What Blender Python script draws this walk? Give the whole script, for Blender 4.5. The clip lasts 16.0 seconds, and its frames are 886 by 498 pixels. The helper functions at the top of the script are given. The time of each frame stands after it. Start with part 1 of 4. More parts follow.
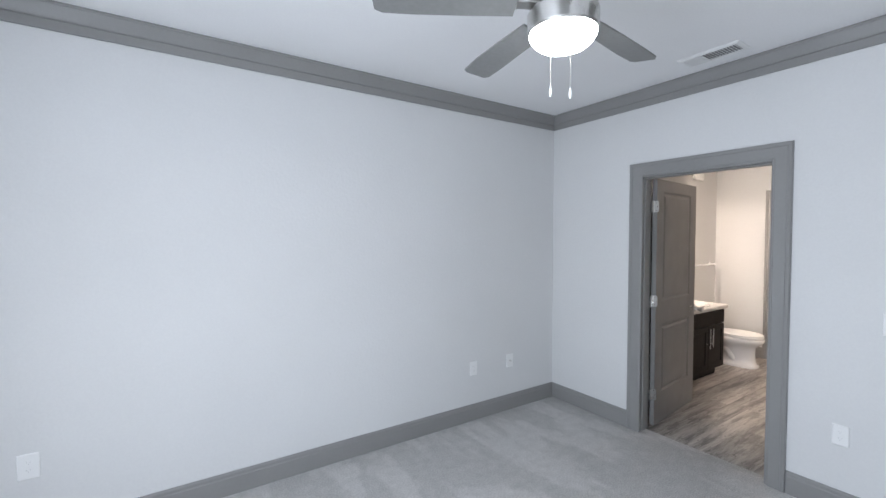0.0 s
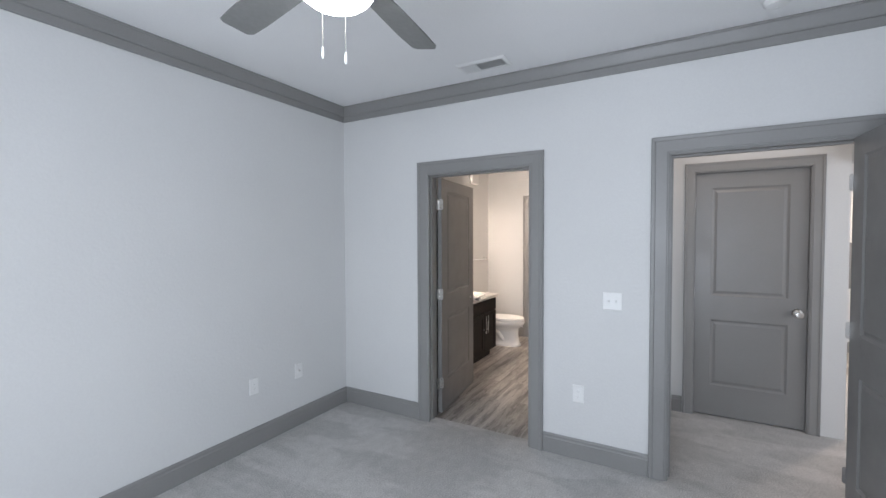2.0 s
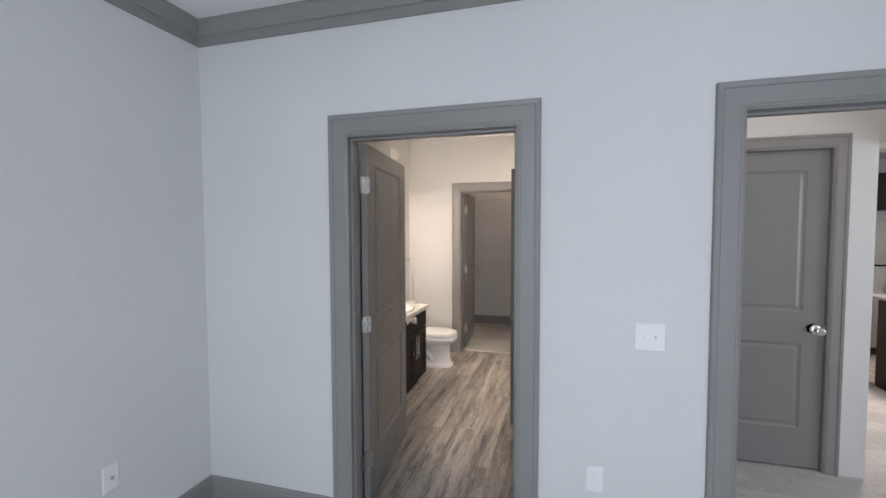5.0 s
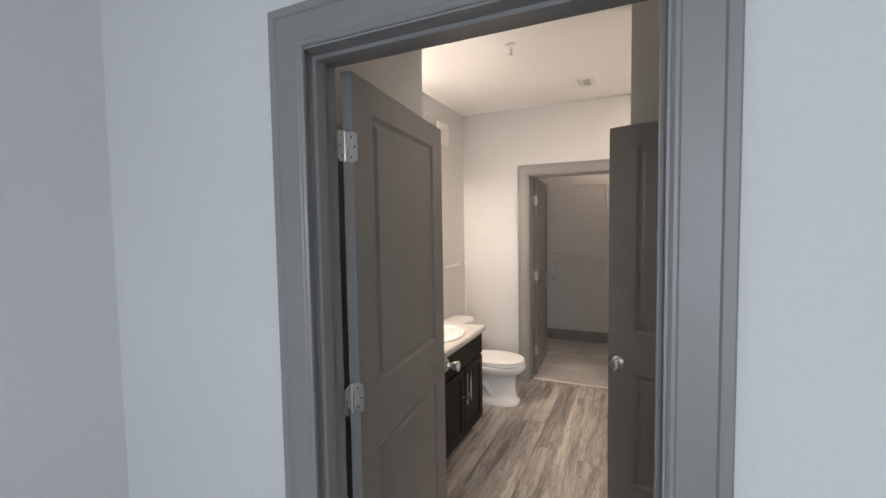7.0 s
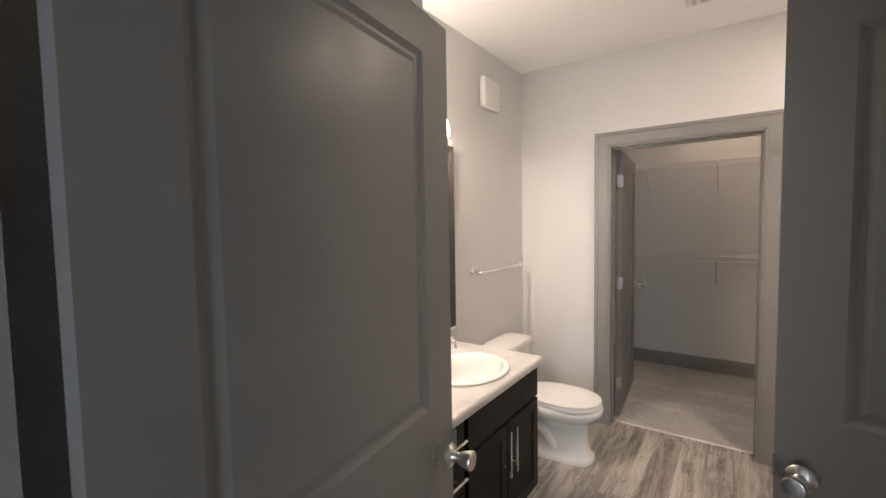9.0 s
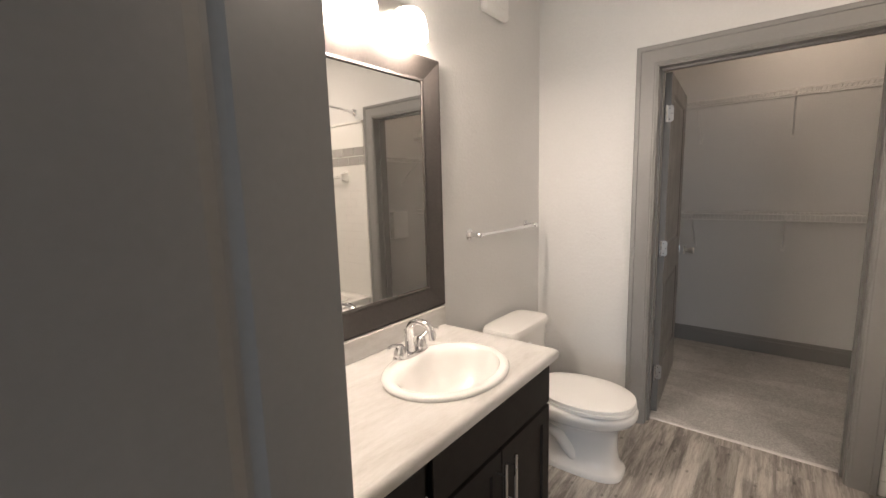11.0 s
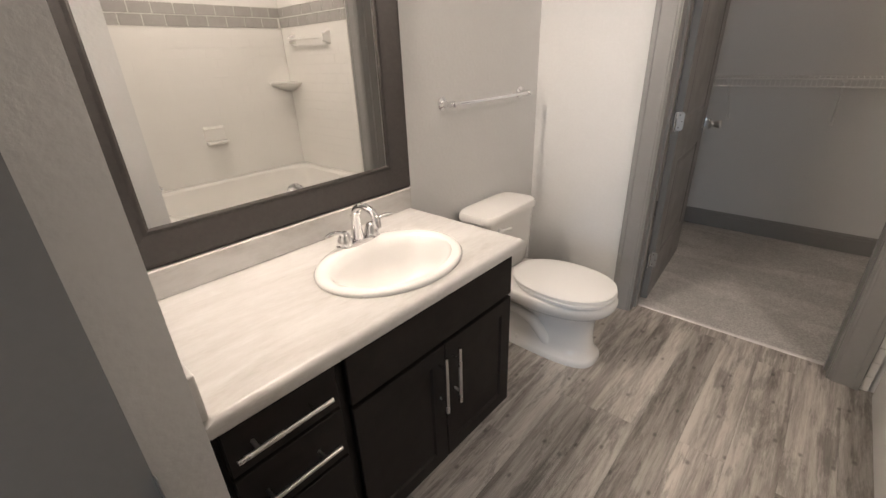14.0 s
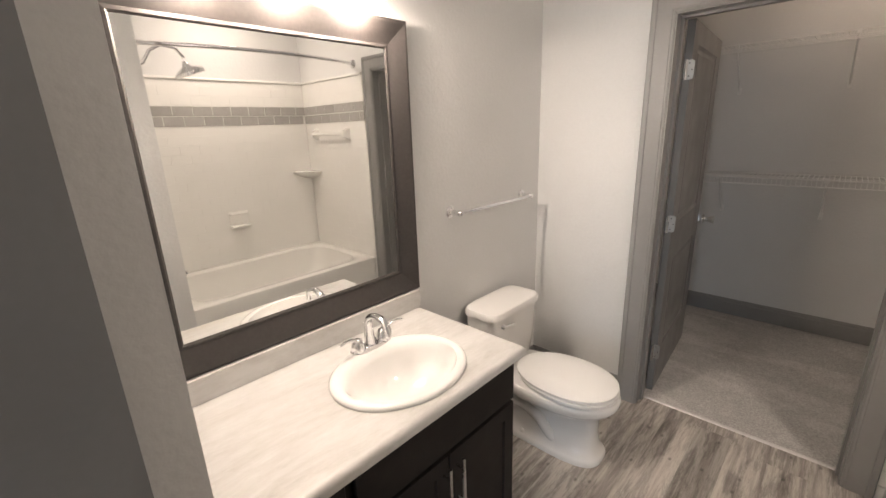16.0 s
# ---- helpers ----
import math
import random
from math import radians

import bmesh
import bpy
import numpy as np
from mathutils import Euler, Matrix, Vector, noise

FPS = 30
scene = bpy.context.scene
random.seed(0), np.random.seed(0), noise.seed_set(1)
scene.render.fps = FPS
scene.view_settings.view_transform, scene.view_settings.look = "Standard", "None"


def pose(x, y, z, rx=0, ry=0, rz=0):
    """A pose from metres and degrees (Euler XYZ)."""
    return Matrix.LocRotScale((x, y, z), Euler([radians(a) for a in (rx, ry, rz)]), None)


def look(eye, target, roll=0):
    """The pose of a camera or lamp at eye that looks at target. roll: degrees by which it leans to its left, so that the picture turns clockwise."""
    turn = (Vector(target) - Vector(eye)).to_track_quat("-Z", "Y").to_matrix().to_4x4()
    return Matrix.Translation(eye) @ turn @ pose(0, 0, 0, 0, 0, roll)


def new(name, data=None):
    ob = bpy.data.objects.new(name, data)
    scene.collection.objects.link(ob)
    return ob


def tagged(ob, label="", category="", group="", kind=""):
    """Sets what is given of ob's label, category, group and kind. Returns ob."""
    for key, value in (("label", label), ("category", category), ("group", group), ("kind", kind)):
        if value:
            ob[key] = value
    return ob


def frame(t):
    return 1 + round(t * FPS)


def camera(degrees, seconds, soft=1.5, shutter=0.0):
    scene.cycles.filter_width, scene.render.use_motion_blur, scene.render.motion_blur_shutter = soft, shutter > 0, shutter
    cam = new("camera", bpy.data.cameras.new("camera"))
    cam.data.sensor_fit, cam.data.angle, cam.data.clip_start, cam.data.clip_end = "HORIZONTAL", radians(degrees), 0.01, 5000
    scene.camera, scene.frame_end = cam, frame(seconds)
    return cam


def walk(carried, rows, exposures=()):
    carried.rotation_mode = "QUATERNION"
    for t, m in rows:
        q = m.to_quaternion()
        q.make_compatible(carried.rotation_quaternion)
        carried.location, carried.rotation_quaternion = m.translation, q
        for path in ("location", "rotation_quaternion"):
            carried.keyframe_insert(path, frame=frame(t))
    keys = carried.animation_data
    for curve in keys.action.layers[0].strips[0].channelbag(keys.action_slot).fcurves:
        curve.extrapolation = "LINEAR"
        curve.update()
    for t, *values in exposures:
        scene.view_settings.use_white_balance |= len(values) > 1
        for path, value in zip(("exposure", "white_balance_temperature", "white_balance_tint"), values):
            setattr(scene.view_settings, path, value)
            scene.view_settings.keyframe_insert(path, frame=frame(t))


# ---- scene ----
cam = camera(93.0, 16.0)
PATH = [
    (0, (-0.089, 0.213, 1.579), (1.018, 1.878, 1.514), 0.0),
    (0.5, (-0.082, 0.169, 1.556), (1.194, 1.708, 1.499), 0.1),
    (1, (-0.003, 0.19, 1.542), (1.438, 1.576, 1.489), -0.0),
    (1.5, (0.073, 0.225, 1.539), (1.679, 1.416, 1.483), -0.0),
    (2, (0.12, 0.316, 1.541), (1.86, 1.299, 1.48), -0.2),
    (2.5, (0.137, 0.452, 1.544), (1.973, 1.243, 1.478), -0.2),
    (3, (0.181, 0.603, 1.537), (2.082, 1.218, 1.466), -0.2),
    (3.5, (0.336, 0.751, 1.55), (2.258, 1.298, 1.465), -0.3),
    (4, (0.57, 0.883, 1.558), (2.5, 1.402, 1.471), -0.4),
    (6.5, (1.965, 1.258, 1.583), (3.827, 1.979, 1.465), -0.3),
    (7, (2.199, 1.314, 1.572), (4.008, 2.158, 1.46), -0.9),
    (7.5, (2.434, 1.341, 1.582), (4.182, 2.306, 1.47), -0.8),
    (8, (2.674, 1.378, 1.525), (4.368, 2.436, 1.435), -0.8),
    (8.5, (2.926, 1.454, 1.555), (4.586, 2.563, 1.442), -1.1),
    (9, (3.116, 1.537, 1.511), (4.75, 2.684, 1.394), -1.0),
    (11.5, (3.849, 1.756, 1.407), (5.355, 3.013, 1.015), -1.5),
    (12, (3.922, 1.737, 1.372), (5.388, 2.984, 0.826), -1.7),
    (12.5, (3.973, 1.709, 1.347), (5.395, 2.948, 0.679), -1.9),
    (13, (4.018, 1.705, 1.334), (5.398, 2.937, 0.575), -2.1),
    (13.5, (4.059, 1.697, 1.345), (5.411, 2.929, 0.536), -2.2),
    (14, (4.07, 1.684, 1.381), (5.405, 2.917, 0.547), -2.2),
    (14.5, (4.072, 1.662, 1.453), (5.397, 2.906, 0.619), -2.2),
    (15, (4.058, 1.631, 1.509), (5.387, 2.887, 0.699), -2.2),
    (15.5, (4.04, 1.615, 1.547), (5.393, 2.907, 0.839), -2.1),
    (16, (4.037, 1.631, 1.583), (5.424, 2.959, 1.027), -2.0),
]
EXPOSURES = [(0, 0.03, 6400, 10), (2, -0.04, 6450, 10), (4, -0.09, 6500, 10), (6.5, -0.22, 6500, 10), (7.5, -0.18, 6500, 9), (9, -0.22, 6500, 9), (11.5, -0.32, 6350, 7), (15, -0.33, 6220, 7), (16, -0.30, 6300, 7)]
walk(cam, [(t, look(eye, target, roll)) for t, eye, target, roll in PATH], EXPOSURES)

# ---- light ----
world = bpy.data.worlds.new("sky")
scene.world = world
world.use_nodes = True
sky = world.node_tree.nodes.new("ShaderNodeTexSky")
sky.sky_type, sky.sun_disc = "NISHITA", False
sky.sun_elevation, sky.sun_rotation = radians(35), radians(200)
background = world.node_tree.nodes["Background"]
background.inputs["Strength"].default_value = 0.1
world.node_tree.links.new(sky.outputs["Color"], background.inputs["Color"])


def lamp(name, kind, place, watts, colour, size=0.1, turn=(0, 0, 0), size_y=None):
    data = bpy.data.lights.new(name, kind)
    data.energy, data.color = watts, colour
    if kind == "AREA":
        data.size = size
        if size_y:
            data.shape, data.size_y = "RECTANGLE", size_y
    else:
        data.shadow_soft_size = size
    ob = new(name, data)
    ob.matrix_world = pose(*place, *turn)
    return ob


WARM = (1.0, 0.80, 0.665)
# daylight in the opening of the bedroom's window, facing into the room
lamp("window_daylight", "AREA", (-1.36, 0.5, 1.30), 93, (0.80, 0.875, 1.0), 1.9, (0, -90, 0), 1.5)
for x in (4.500, 4.755, 5.010):
    lamp("vanity_bulb", "POINT", (x, 2.897, 1.990), 18.5, WARM, 0.028)
# unseen lamp over the tub, added to brighten the alcove
lamp("tub_downlight", "AREA", (5.50, 0.86, 2.685), 20, WARM, 0.14)
lamp("closet_light", "POINT", (7.45, 1.60, 2.62), 8.5, (1.0, 0.73, 0.55), 0.09)
lamp("kitchen_downlight", "AREA", (6.2, -2.0, 2.46), 60, WARM, 0.3)
# soft fill added under the hall ceiling, with no fixture
lamp("hall_downlight", "AREA", (3.55, -0.1, 2.70), 5.0, (1.0, 0.86, 0.76), 0.3)
# bluish fill in an added, unseen window, to brighten the hall door and wall end
lamp("living_daylight", "AREA", (3.215, -2.5, 1.45), 38, (0.80, 0.875, 1.0), 1.4, (0, -90, 0), 1.5)

# ---- materials ----


def material(name, colour, rough=0.5, metal=0.0, grain=0.0, grain_scale=200.0, stain=0.0, stain_scale=2.0, bump=0.0, bump_scale=300.0, vary=0.0, spec=0.5, emit=None, strength=0.0, rough_var=0.0):
    m = bpy.data.materials.new(name)
    m.use_nodes = True
    t = m.node_tree
    b = t.nodes["Principled BSDF"]
    b.inputs["Roughness"].default_value, b.inputs["Metallic"].default_value = rough, metal
    b.inputs["Specular IOR Level"].default_value = spec
    co = t.nodes.new("ShaderNodeTexCoord").outputs["Object"]

    def noisy(scale, detail=4.0):
        n = t.nodes.new("ShaderNodeTexNoise")
        n.inputs["Scale"].default_value, n.inputs["Detail"].default_value = scale, detail
        t.links.new(co, n.inputs["Vector"])
        return n.outputs["Fac"]

    def spread(fac, lo, hi):
        r = t.nodes.new("ShaderNodeMapRange")
        r.inputs["From Min"].default_value, r.inputs["From Max"].default_value = 0.3, 0.7
        r.inputs["To Min"].default_value, r.inputs["To Max"].default_value = lo, hi
        t.links.new(fac, r.inputs["Value"])
        return r.outputs["Result"]

    rgb = t.nodes.new("ShaderNodeRGB")
    rgb.outputs[0].default_value = (*colour, 1)
    out = rgb.outputs[0]
    for amount, scale in ((grain, grain_scale), (stain, stain_scale)):
        if amount:
            h = t.nodes.new("ShaderNodeHueSaturation")
            t.links.new(out, h.inputs["Color"])
            t.links.new(spread(noisy(scale), 1 - amount, 1 + amount), h.inputs["Value"])
            out = h.outputs["Color"]
    if vary:
        h = t.nodes.new("ShaderNodeHueSaturation")
        r = t.nodes.new("ShaderNodeMapRange")
        r.inputs["To Min"].default_value, r.inputs["To Max"].default_value = 1 - vary, 1 + vary
        t.links.new(t.nodes.new("ShaderNodeObjectInfo").outputs["Random"], r.inputs["Value"])
        t.links.new(r.outputs["Result"], h.inputs["Value"])
        t.links.new(out, h.inputs["Color"])
        out = h.outputs["Color"]
    t.links.new(out, b.inputs["Base Color"])
    if rough_var:
        t.links.new(spread(noisy(6.0), rough - rough_var, rough + rough_var), b.inputs["Roughness"])
    if bump:
        n = t.nodes.new("ShaderNodeBump")
        n.inputs["Strength"].default_value, n.inputs["Distance"].default_value = bump, 0.002
        t.links.new(noisy(bump_scale), n.inputs["Height"])
        t.links.new(n.outputs["Normal"], b.inputs["Normal"])
    if emit:
        b.inputs["Emission Color"].default_value, b.inputs["Emission Strength"].default_value = (*emit, 1), strength
    return m


WALL = material("wall_paint", (0.655, 0.656, 0.65), 0.72, grain=0.015, grain_scale=90, stain=0.02, stain_scale=1.3, bump=0.75, bump_scale=55, spec=0.3)
CEILING = material("ceiling_paint", (0.85, 0.85, 0.85), 0.85, grain=0.02, grain_scale=120, stain=0.015, stain_scale=1.5, bump=0.4, bump_scale=170, spec=0.2)
TRIM = material("grey_trim_paint", (0.243, 0.239, 0.234), 0.42, grain=0.02, grain_scale=60, stain=0.03, stain_scale=3, bump=0.05, bump_scale=90, rough_var=0.06)
DOOR = material("grey_door_paint", (0.200, 0.196, 0.192), 0.36, grain=0.02, grain_scale=70, stain=0.03, stain_scale=2.5, bump=0.06, bump_scale=110, rough_var=0.07)
PLASTIC = material("white_plastic", (0.78, 0.78, 0.77), 0.35, grain=0.01, stain=0.01)
CHROME = material("chrome", (0.82, 0.82, 0.83), 0.10, 1.0, grain=0.02, grain_scale=40, rough_var=0.04)
NICKEL = material("brushed_nickel", (0.62, 0.61, 0.59), 0.28, 1.0, grain=0.05, grain_scale=300, rough_var=0.05)
ZINC = material("dull_zinc", (0.46, 0.45, 0.435), 0.42, 1.0, grain=0.06, grain_scale=120, stain=0.06, stain_scale=20, rough_var=0.06)
STEEL = material("stainless_steel", (0.50, 0.49, 0.475), 0.34, 1.0, grain=0.04, grain_scale=30, rough_var=0.08)
ESPRESSO = material("espresso_wood", (0.011, 0.009, 0.008), 0.5, grain=0.25, grain_scale=25, stain=0.2, stain_scale=5, bump=0.05, bump_scale=60, spec=0.22)
FRAME = material("dark_mirror_frame", (0.034, 0.030, 0.028), 0.48, grain=0.15, grain_scale=80, stain=0.1, stain_scale=6, rough_var=0.06)
PORCELAIN = material("white_porcelain", (0.76, 0.752, 0.735), 0.09, grain=0.005, stain=0.015, stain_scale=3, spec=0.6)
ACRYLIC = material("white_acrylic", (0.80, 0.79, 0.76), 0.16, grain=0.005, stain=0.02, stain_scale=2.5, bump=0.03, bump_scale=20)
TILE_GREY = material("grey_tile", (0.37, 0.36, 0.342), 0.22, grain=0.05, grain_scale=30, vary=0.07)
GROUT = material("pale_grout", (0.74, 0.73, 0.70), 0.8, grain=0.05, stain=0.05)
WIRE = material("white_wire_coating", (0.74, 0.74, 0.73), 0.4, grain=0.01)
BLACK = material("black_plastic", (0.012, 0.012, 0.013), 0.4, grain=0.1)
BLADE = material("grey_fan_blade", (0.20, 0.20, 0.195), 0.45, grain=0.06, grain_scale=50, stain=0.04)
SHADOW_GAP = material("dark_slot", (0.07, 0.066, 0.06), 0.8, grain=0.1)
UNDERLAY = material("plank_underlay", (0.16, 0.148, 0.137), 0.8, grain=0.1)
PANEL_GREY = material("grey_panel_enamel", (0.16, 0.16, 0.165), 0.5, grain=0.03)
STONE = material("speckled_stone_top", (0.24, 0.225, 0.21), 0.25, grain=0.25, grain_scale=120, stain=0.1, stain_scale=8)
BOWL = material("lit_frosted_bowl", (0.9, 0.9, 0.9), 0.4, emit=(0.93, 0.97, 1.0), strength=42.0)
SHADE = material("lit_frosted_shade", (0.9, 0.88, 0.85), 0.4, emit=(1.0, 0.84, 0.71), strength=26.0)
LENS = material("lit_downlight_lens", (0.9, 0.9, 0.88), 0.4, emit=(1.0, 0.87, 0.76), strength=10.0)
DUCT = material("grey_duct", (0.30, 0.30, 0.30), 0.7, grain=0.05)
ALUMINIUM = material("dull_aluminium", (0.60, 0.59, 0.58), 0.5, 0.5, grain=0.06, grain_scale=80, stain=0.05, stain_scale=10)
SLOT = material("outlet_slot", (0.45, 0.45, 0.45), 0.6, grain=0.05)
SCRAP = material("torn_paper", (0.45, 0.42, 0.39), 0.8, grain=0.08, grain_scale=200)
BRASS = material("pull_chain_bead", (0.45, 0.42, 0.37), 0.4, 1.0, grain=0.05)


def mirror_glass():
    m = bpy.data.materials.new("mirror_silver")
    m.use_nodes = True
    b = m.node_tree.nodes["Principled BSDF"]
    b.inputs["Base Color"].default_value = (0.86, 0.865, 0.855, 1)
    b.inputs["Metallic"].default_value, b.inputs["Roughness"].default_value = 1.0, 0.012
    return m


def streaky(name, colours, length, across, rough, bump, vary=0.0, blotch=0.0, knots=False):
    """Wood or laminate: streaks drawn out along x, at two sizes; each piece takes its own stretch of the pattern."""
    m = bpy.data.materials.new(name)
    m.use_nodes = True
    t = m.node_tree
    b = t.nodes["Principled BSDF"]
    co = t.nodes.new("ShaderNodeNewGeometry").outputs["Position"]
    info = t.nodes.new("ShaderNodeObjectInfo").outputs["Random"]
    shift = t.nodes.new("ShaderNodeVectorMath")
    shift.operation = "MULTIPLY_ADD"
    push = t.nodes.new("ShaderNodeCombineXYZ")
    for i, k in ((0, 37.0), (1, 91.0), (2, 53.0)):
        mul = t.nodes.new("ShaderNodeMath")
        mul.operation = "MULTIPLY"
        mul.inputs[1].default_value = k if vary else 0.0
        t.links.new(info, mul.inputs[0])
        t.links.new(mul.outputs[0], push.inputs[i])
    shift.inputs[1].default_value = (length, across, across)
    t.links.new(co, shift.inputs[0])
    t.links.new(push.outputs[0], shift.inputs[2])

    def noisy(scale, detail, rough_n, warp, stretch=(1.0, 1.0, 1.0)):
        n = t.nodes.new("ShaderNodeTexNoise")
        n.inputs["Scale"].default_value, n.inputs["Detail"].default_value = scale, detail
        n.inputs["Roughness"].default_value, n.inputs["Distortion"].default_value = rough_n, warp
        s = t.nodes.new("ShaderNodeVectorMath")
        s.operation = "MULTIPLY"
        s.inputs[1].default_value = stretch
        t.links.new(shift.outputs[0], s.inputs[0])
        t.links.new(s.outputs[0], n.inputs["Vector"])
        return n.outputs["Fac"]

    big, fine = noisy(1.0, 10.0, 0.72, 0.45), noisy(7.0, 6.0, 0.75, 0.3)
    mix = t.nodes.new("ShaderNodeMix")
    mix.inputs["Factor"].default_value = 0.30
    t.links.new(big, mix.inputs["A"])
    t.links.new(fine, mix.inputs["B"])
    ramp = t.nodes.new("ShaderNodeValToRGB")
    ramp.color_ramp.elements[0].position, ramp.color_ramp.elements[1].position = colours[0][0], colours[-1][0]
    ramp.color_ramp.elements[0].color, ramp.color_ramp.elements[1].color = (*colours[0][1], 1), (*colours[-1][1], 1)
    for at, c in colours[1:-1]:
        ramp.color_ramp.elements.new(at).color = (*c, 1)
    t.links.new(mix.outputs["Result"], ramp.inputs["Fac"])
    out = ramp.outputs["Color"]
    if blotch:
        patch = noisy(2.2, 9.0, 0.74, 0.3, (1.3, 0.45, 0.45))
        r = t.nodes.new("ShaderNodeMapRange")
        r.inputs["From Min"].default_value, r.inputs["From Max"].default_value = 0.50, 0.585
        r.inputs["To Min"].default_value, r.inputs["To Max"].default_value = 1.0, 1.0 - blotch
        t.links.new(patch, r.inputs["Value"])
        h = t.nodes.new("ShaderNodeHueSaturation")
        t.links.new(r.outputs["Result"], h.inputs["Value"])
        t.links.new(out, h.inputs["Color"])
        out = h.outputs["Color"]
    if knots:
        cells = t.nodes.new("ShaderNodeTexVoronoi")
        cells.voronoi_dimensions = "2D"
        cells.inputs["Scale"].default_value = 1.0
        squeeze = t.nodes.new("ShaderNodeVectorMath")
        squeeze.operation = "MULTIPLY"
        squeeze.inputs[1].default_value = (5.2, 0.55, 1.0)
        t.links.new(shift.outputs[0], squeeze.inputs[0])
        t.links.new(squeeze.outputs[0], cells.inputs["Vector"])
        r = t.nodes.new("ShaderNodeMapRange")
        r.interpolation_type = "SMOOTHSTEP"
        r.inputs["From Min"].default_value, r.inputs["From Max"].default_value = 0.015, 0.08
        r.inputs["To Min"].default_value, r.inputs["To Max"].default_value = 0.5, 1.0
        t.links.new(cells.outputs["Distance"], r.inputs["Value"])
        h = t.nodes.new("ShaderNodeHueSaturation")
        t.links.new(r.outputs["Result"], h.inputs["Value"])
        t.links.new(out, h.inputs["Color"])
        out = h.outputs["Color"]
    if vary:
        h = t.nodes.new("ShaderNodeHueSaturation")
        r = t.nodes.new("ShaderNodeMapRange")
        r.inputs["To Min"].default_value, r.inputs["To Max"].default_value = 1 - vary, 1 + vary
        t.links.new(info, r.inputs["Value"])
        t.links.new(r.outputs["Result"], h.inputs["Value"])
        t.links.new(out, h.inputs["Color"])
        out = h.outputs["Color"]
    t.links.new(out, b.inputs["Base Color"])
    b.inputs["Roughness"].default_value = rough
    bm_n = t.nodes.new("ShaderNodeBump")
    bm_n.inputs["Strength"].default_value, bm_n.inputs["Distance"].default_value = bump, 0.001
    t.links.new(fine, bm_n.inputs["Height"])
    t.links.new(bm_n.outputs["Normal"], b.inputs["Normal"])
    return m


def carpet():
    m = material("grey_carpet", (0.475, 0.466, 0.453), 0.95, grain=0.24, grain_scale=120, stain=0.07, stain_scale=14, bump=1.0, bump_scale=260, spec=0.08)
    t = m.node_tree
    b = t.nodes["Principled BSDF"]
    old = b.inputs["Base Color"].links[0].from_socket
    co = t.nodes.new("ShaderNodeNewGeometry").outputs["Position"]
    mapping = t.nodes.new("ShaderNodeMapping")
    mapping.inputs["Scale"].default_value = (2.6, 0.9, 1.0)
    t.links.new(co, mapping.inputs["Vector"])
    n = t.nodes.new("ShaderNodeTexNoise")
    n.inputs["Scale"].default_value, n.inputs["Detail"].default_value, n.inputs["Distortion"].default_value = 1.6, 3.0, 0.5
    t.links.new(mapping.outputs["Vector"], n.inputs["Vector"])
    r = t.nodes.new("ShaderNodeMapRange")
    r.inputs["From Min"].default_value, r.inputs["From Max"].default_value = 0.47, 0.56
    r.inputs["To Min"].default_value, r.inputs["To Max"].default_value = 0.925, 1.075
    t.links.new(n.outputs["Fac"], r.inputs["Value"])
    h = t.nodes.new("ShaderNodeHueSaturation")
    t.links.new(r.outputs["Result"], h.inputs["Value"])
    t.links.new(old, h.inputs["Color"])
    t.links.new(h.outputs["Color"], b.inputs["Base Color"])
    return m


CARPET = carpet()
MIRROR = mirror_glass()
PLANK = streaky("grey_brown_plank", [(0.35, (0.150, 0.135, 0.123)), (0.43, (0.245, 0.224, 0.206)), (0.50, (0.368, 0.341, 0.314)), (0.56, (0.470, 0.440, 0.406)), (0.66, (0.545, 0.516, 0.482))], 0.9, 13.5, 0.40, 0.25, 0.20, 0.40, True)
LAMINATE = streaky("pale_laminate", [(0.34, (0.40, 0.387, 0.366)), (0.43, (0.49, 0.479, 0.46)), (0.50, (0.545, 0.537, 0.522)), (0.60, (0.62, 0.614, 0.602))], 1.6, 6.0, 0.28, 0.02)
# ---- mesh helpers ----


def cuboid(bm, x0, x1, y0, y1, z0, z1):
    v = [bm.verts.new(p) for p in ((x0, y0, z0), (x1, y0, z0), (x1, y1, z0), (x0, y1, z0), (x0, y0, z1), (x1, y0, z1), (x1, y1, z1), (x0, y1, z1))]
    for f in ((3, 2, 1, 0), (4, 5, 6, 7), (0, 1, 5, 4), (1, 2, 6, 5), (2, 3, 7, 6), (3, 0, 4, 7)):
        bm.faces.new([v[i] for i in f])
    return bm


def rounded(x0, x1, y0, y1, z0, z1, r=0.003, seg=2):
    bm = cuboid(bmesh.new(), x0, x1, y0, y1, z0, z1)
    bmesh.ops.bevel(bm, geom=bm.edges[:], offset=r, segments=seg, profile=0.5, affect="EDGES")
    return bm


def loft(bm, rings, close_start=True, close_end=True, cyclic=True):
    made = [[bm.verts.new(p) for p in ring] for ring in rings]
    n = len(made[0])
    for a, b in zip(made, made[1:]):
        for i in range(n if cyclic else n - 1):
            j = (i + 1) % n
            bm.faces.new((a[i], a[j], b[j], b[i]))
    if close_start:
        bm.faces.new(made[0][::-1])
    if close_end:
        bm.faces.new(made[-1])
    return bm


def oval(cx, cy, z, rx, ry, n=40, power=2.0, egg=0.0):
    pts = []
    for i in range(n):
        a = 2 * math.pi * i / n
        c, s = math.cos(a), math.sin(a)
        x = math.copysign(abs(c) ** (2 / power), c) * rx
        y = math.copysign(abs(s) ** (2 / power), s) * ry
        pts.append((cx + x * (1 + egg * s), cy + y, z))
    return pts


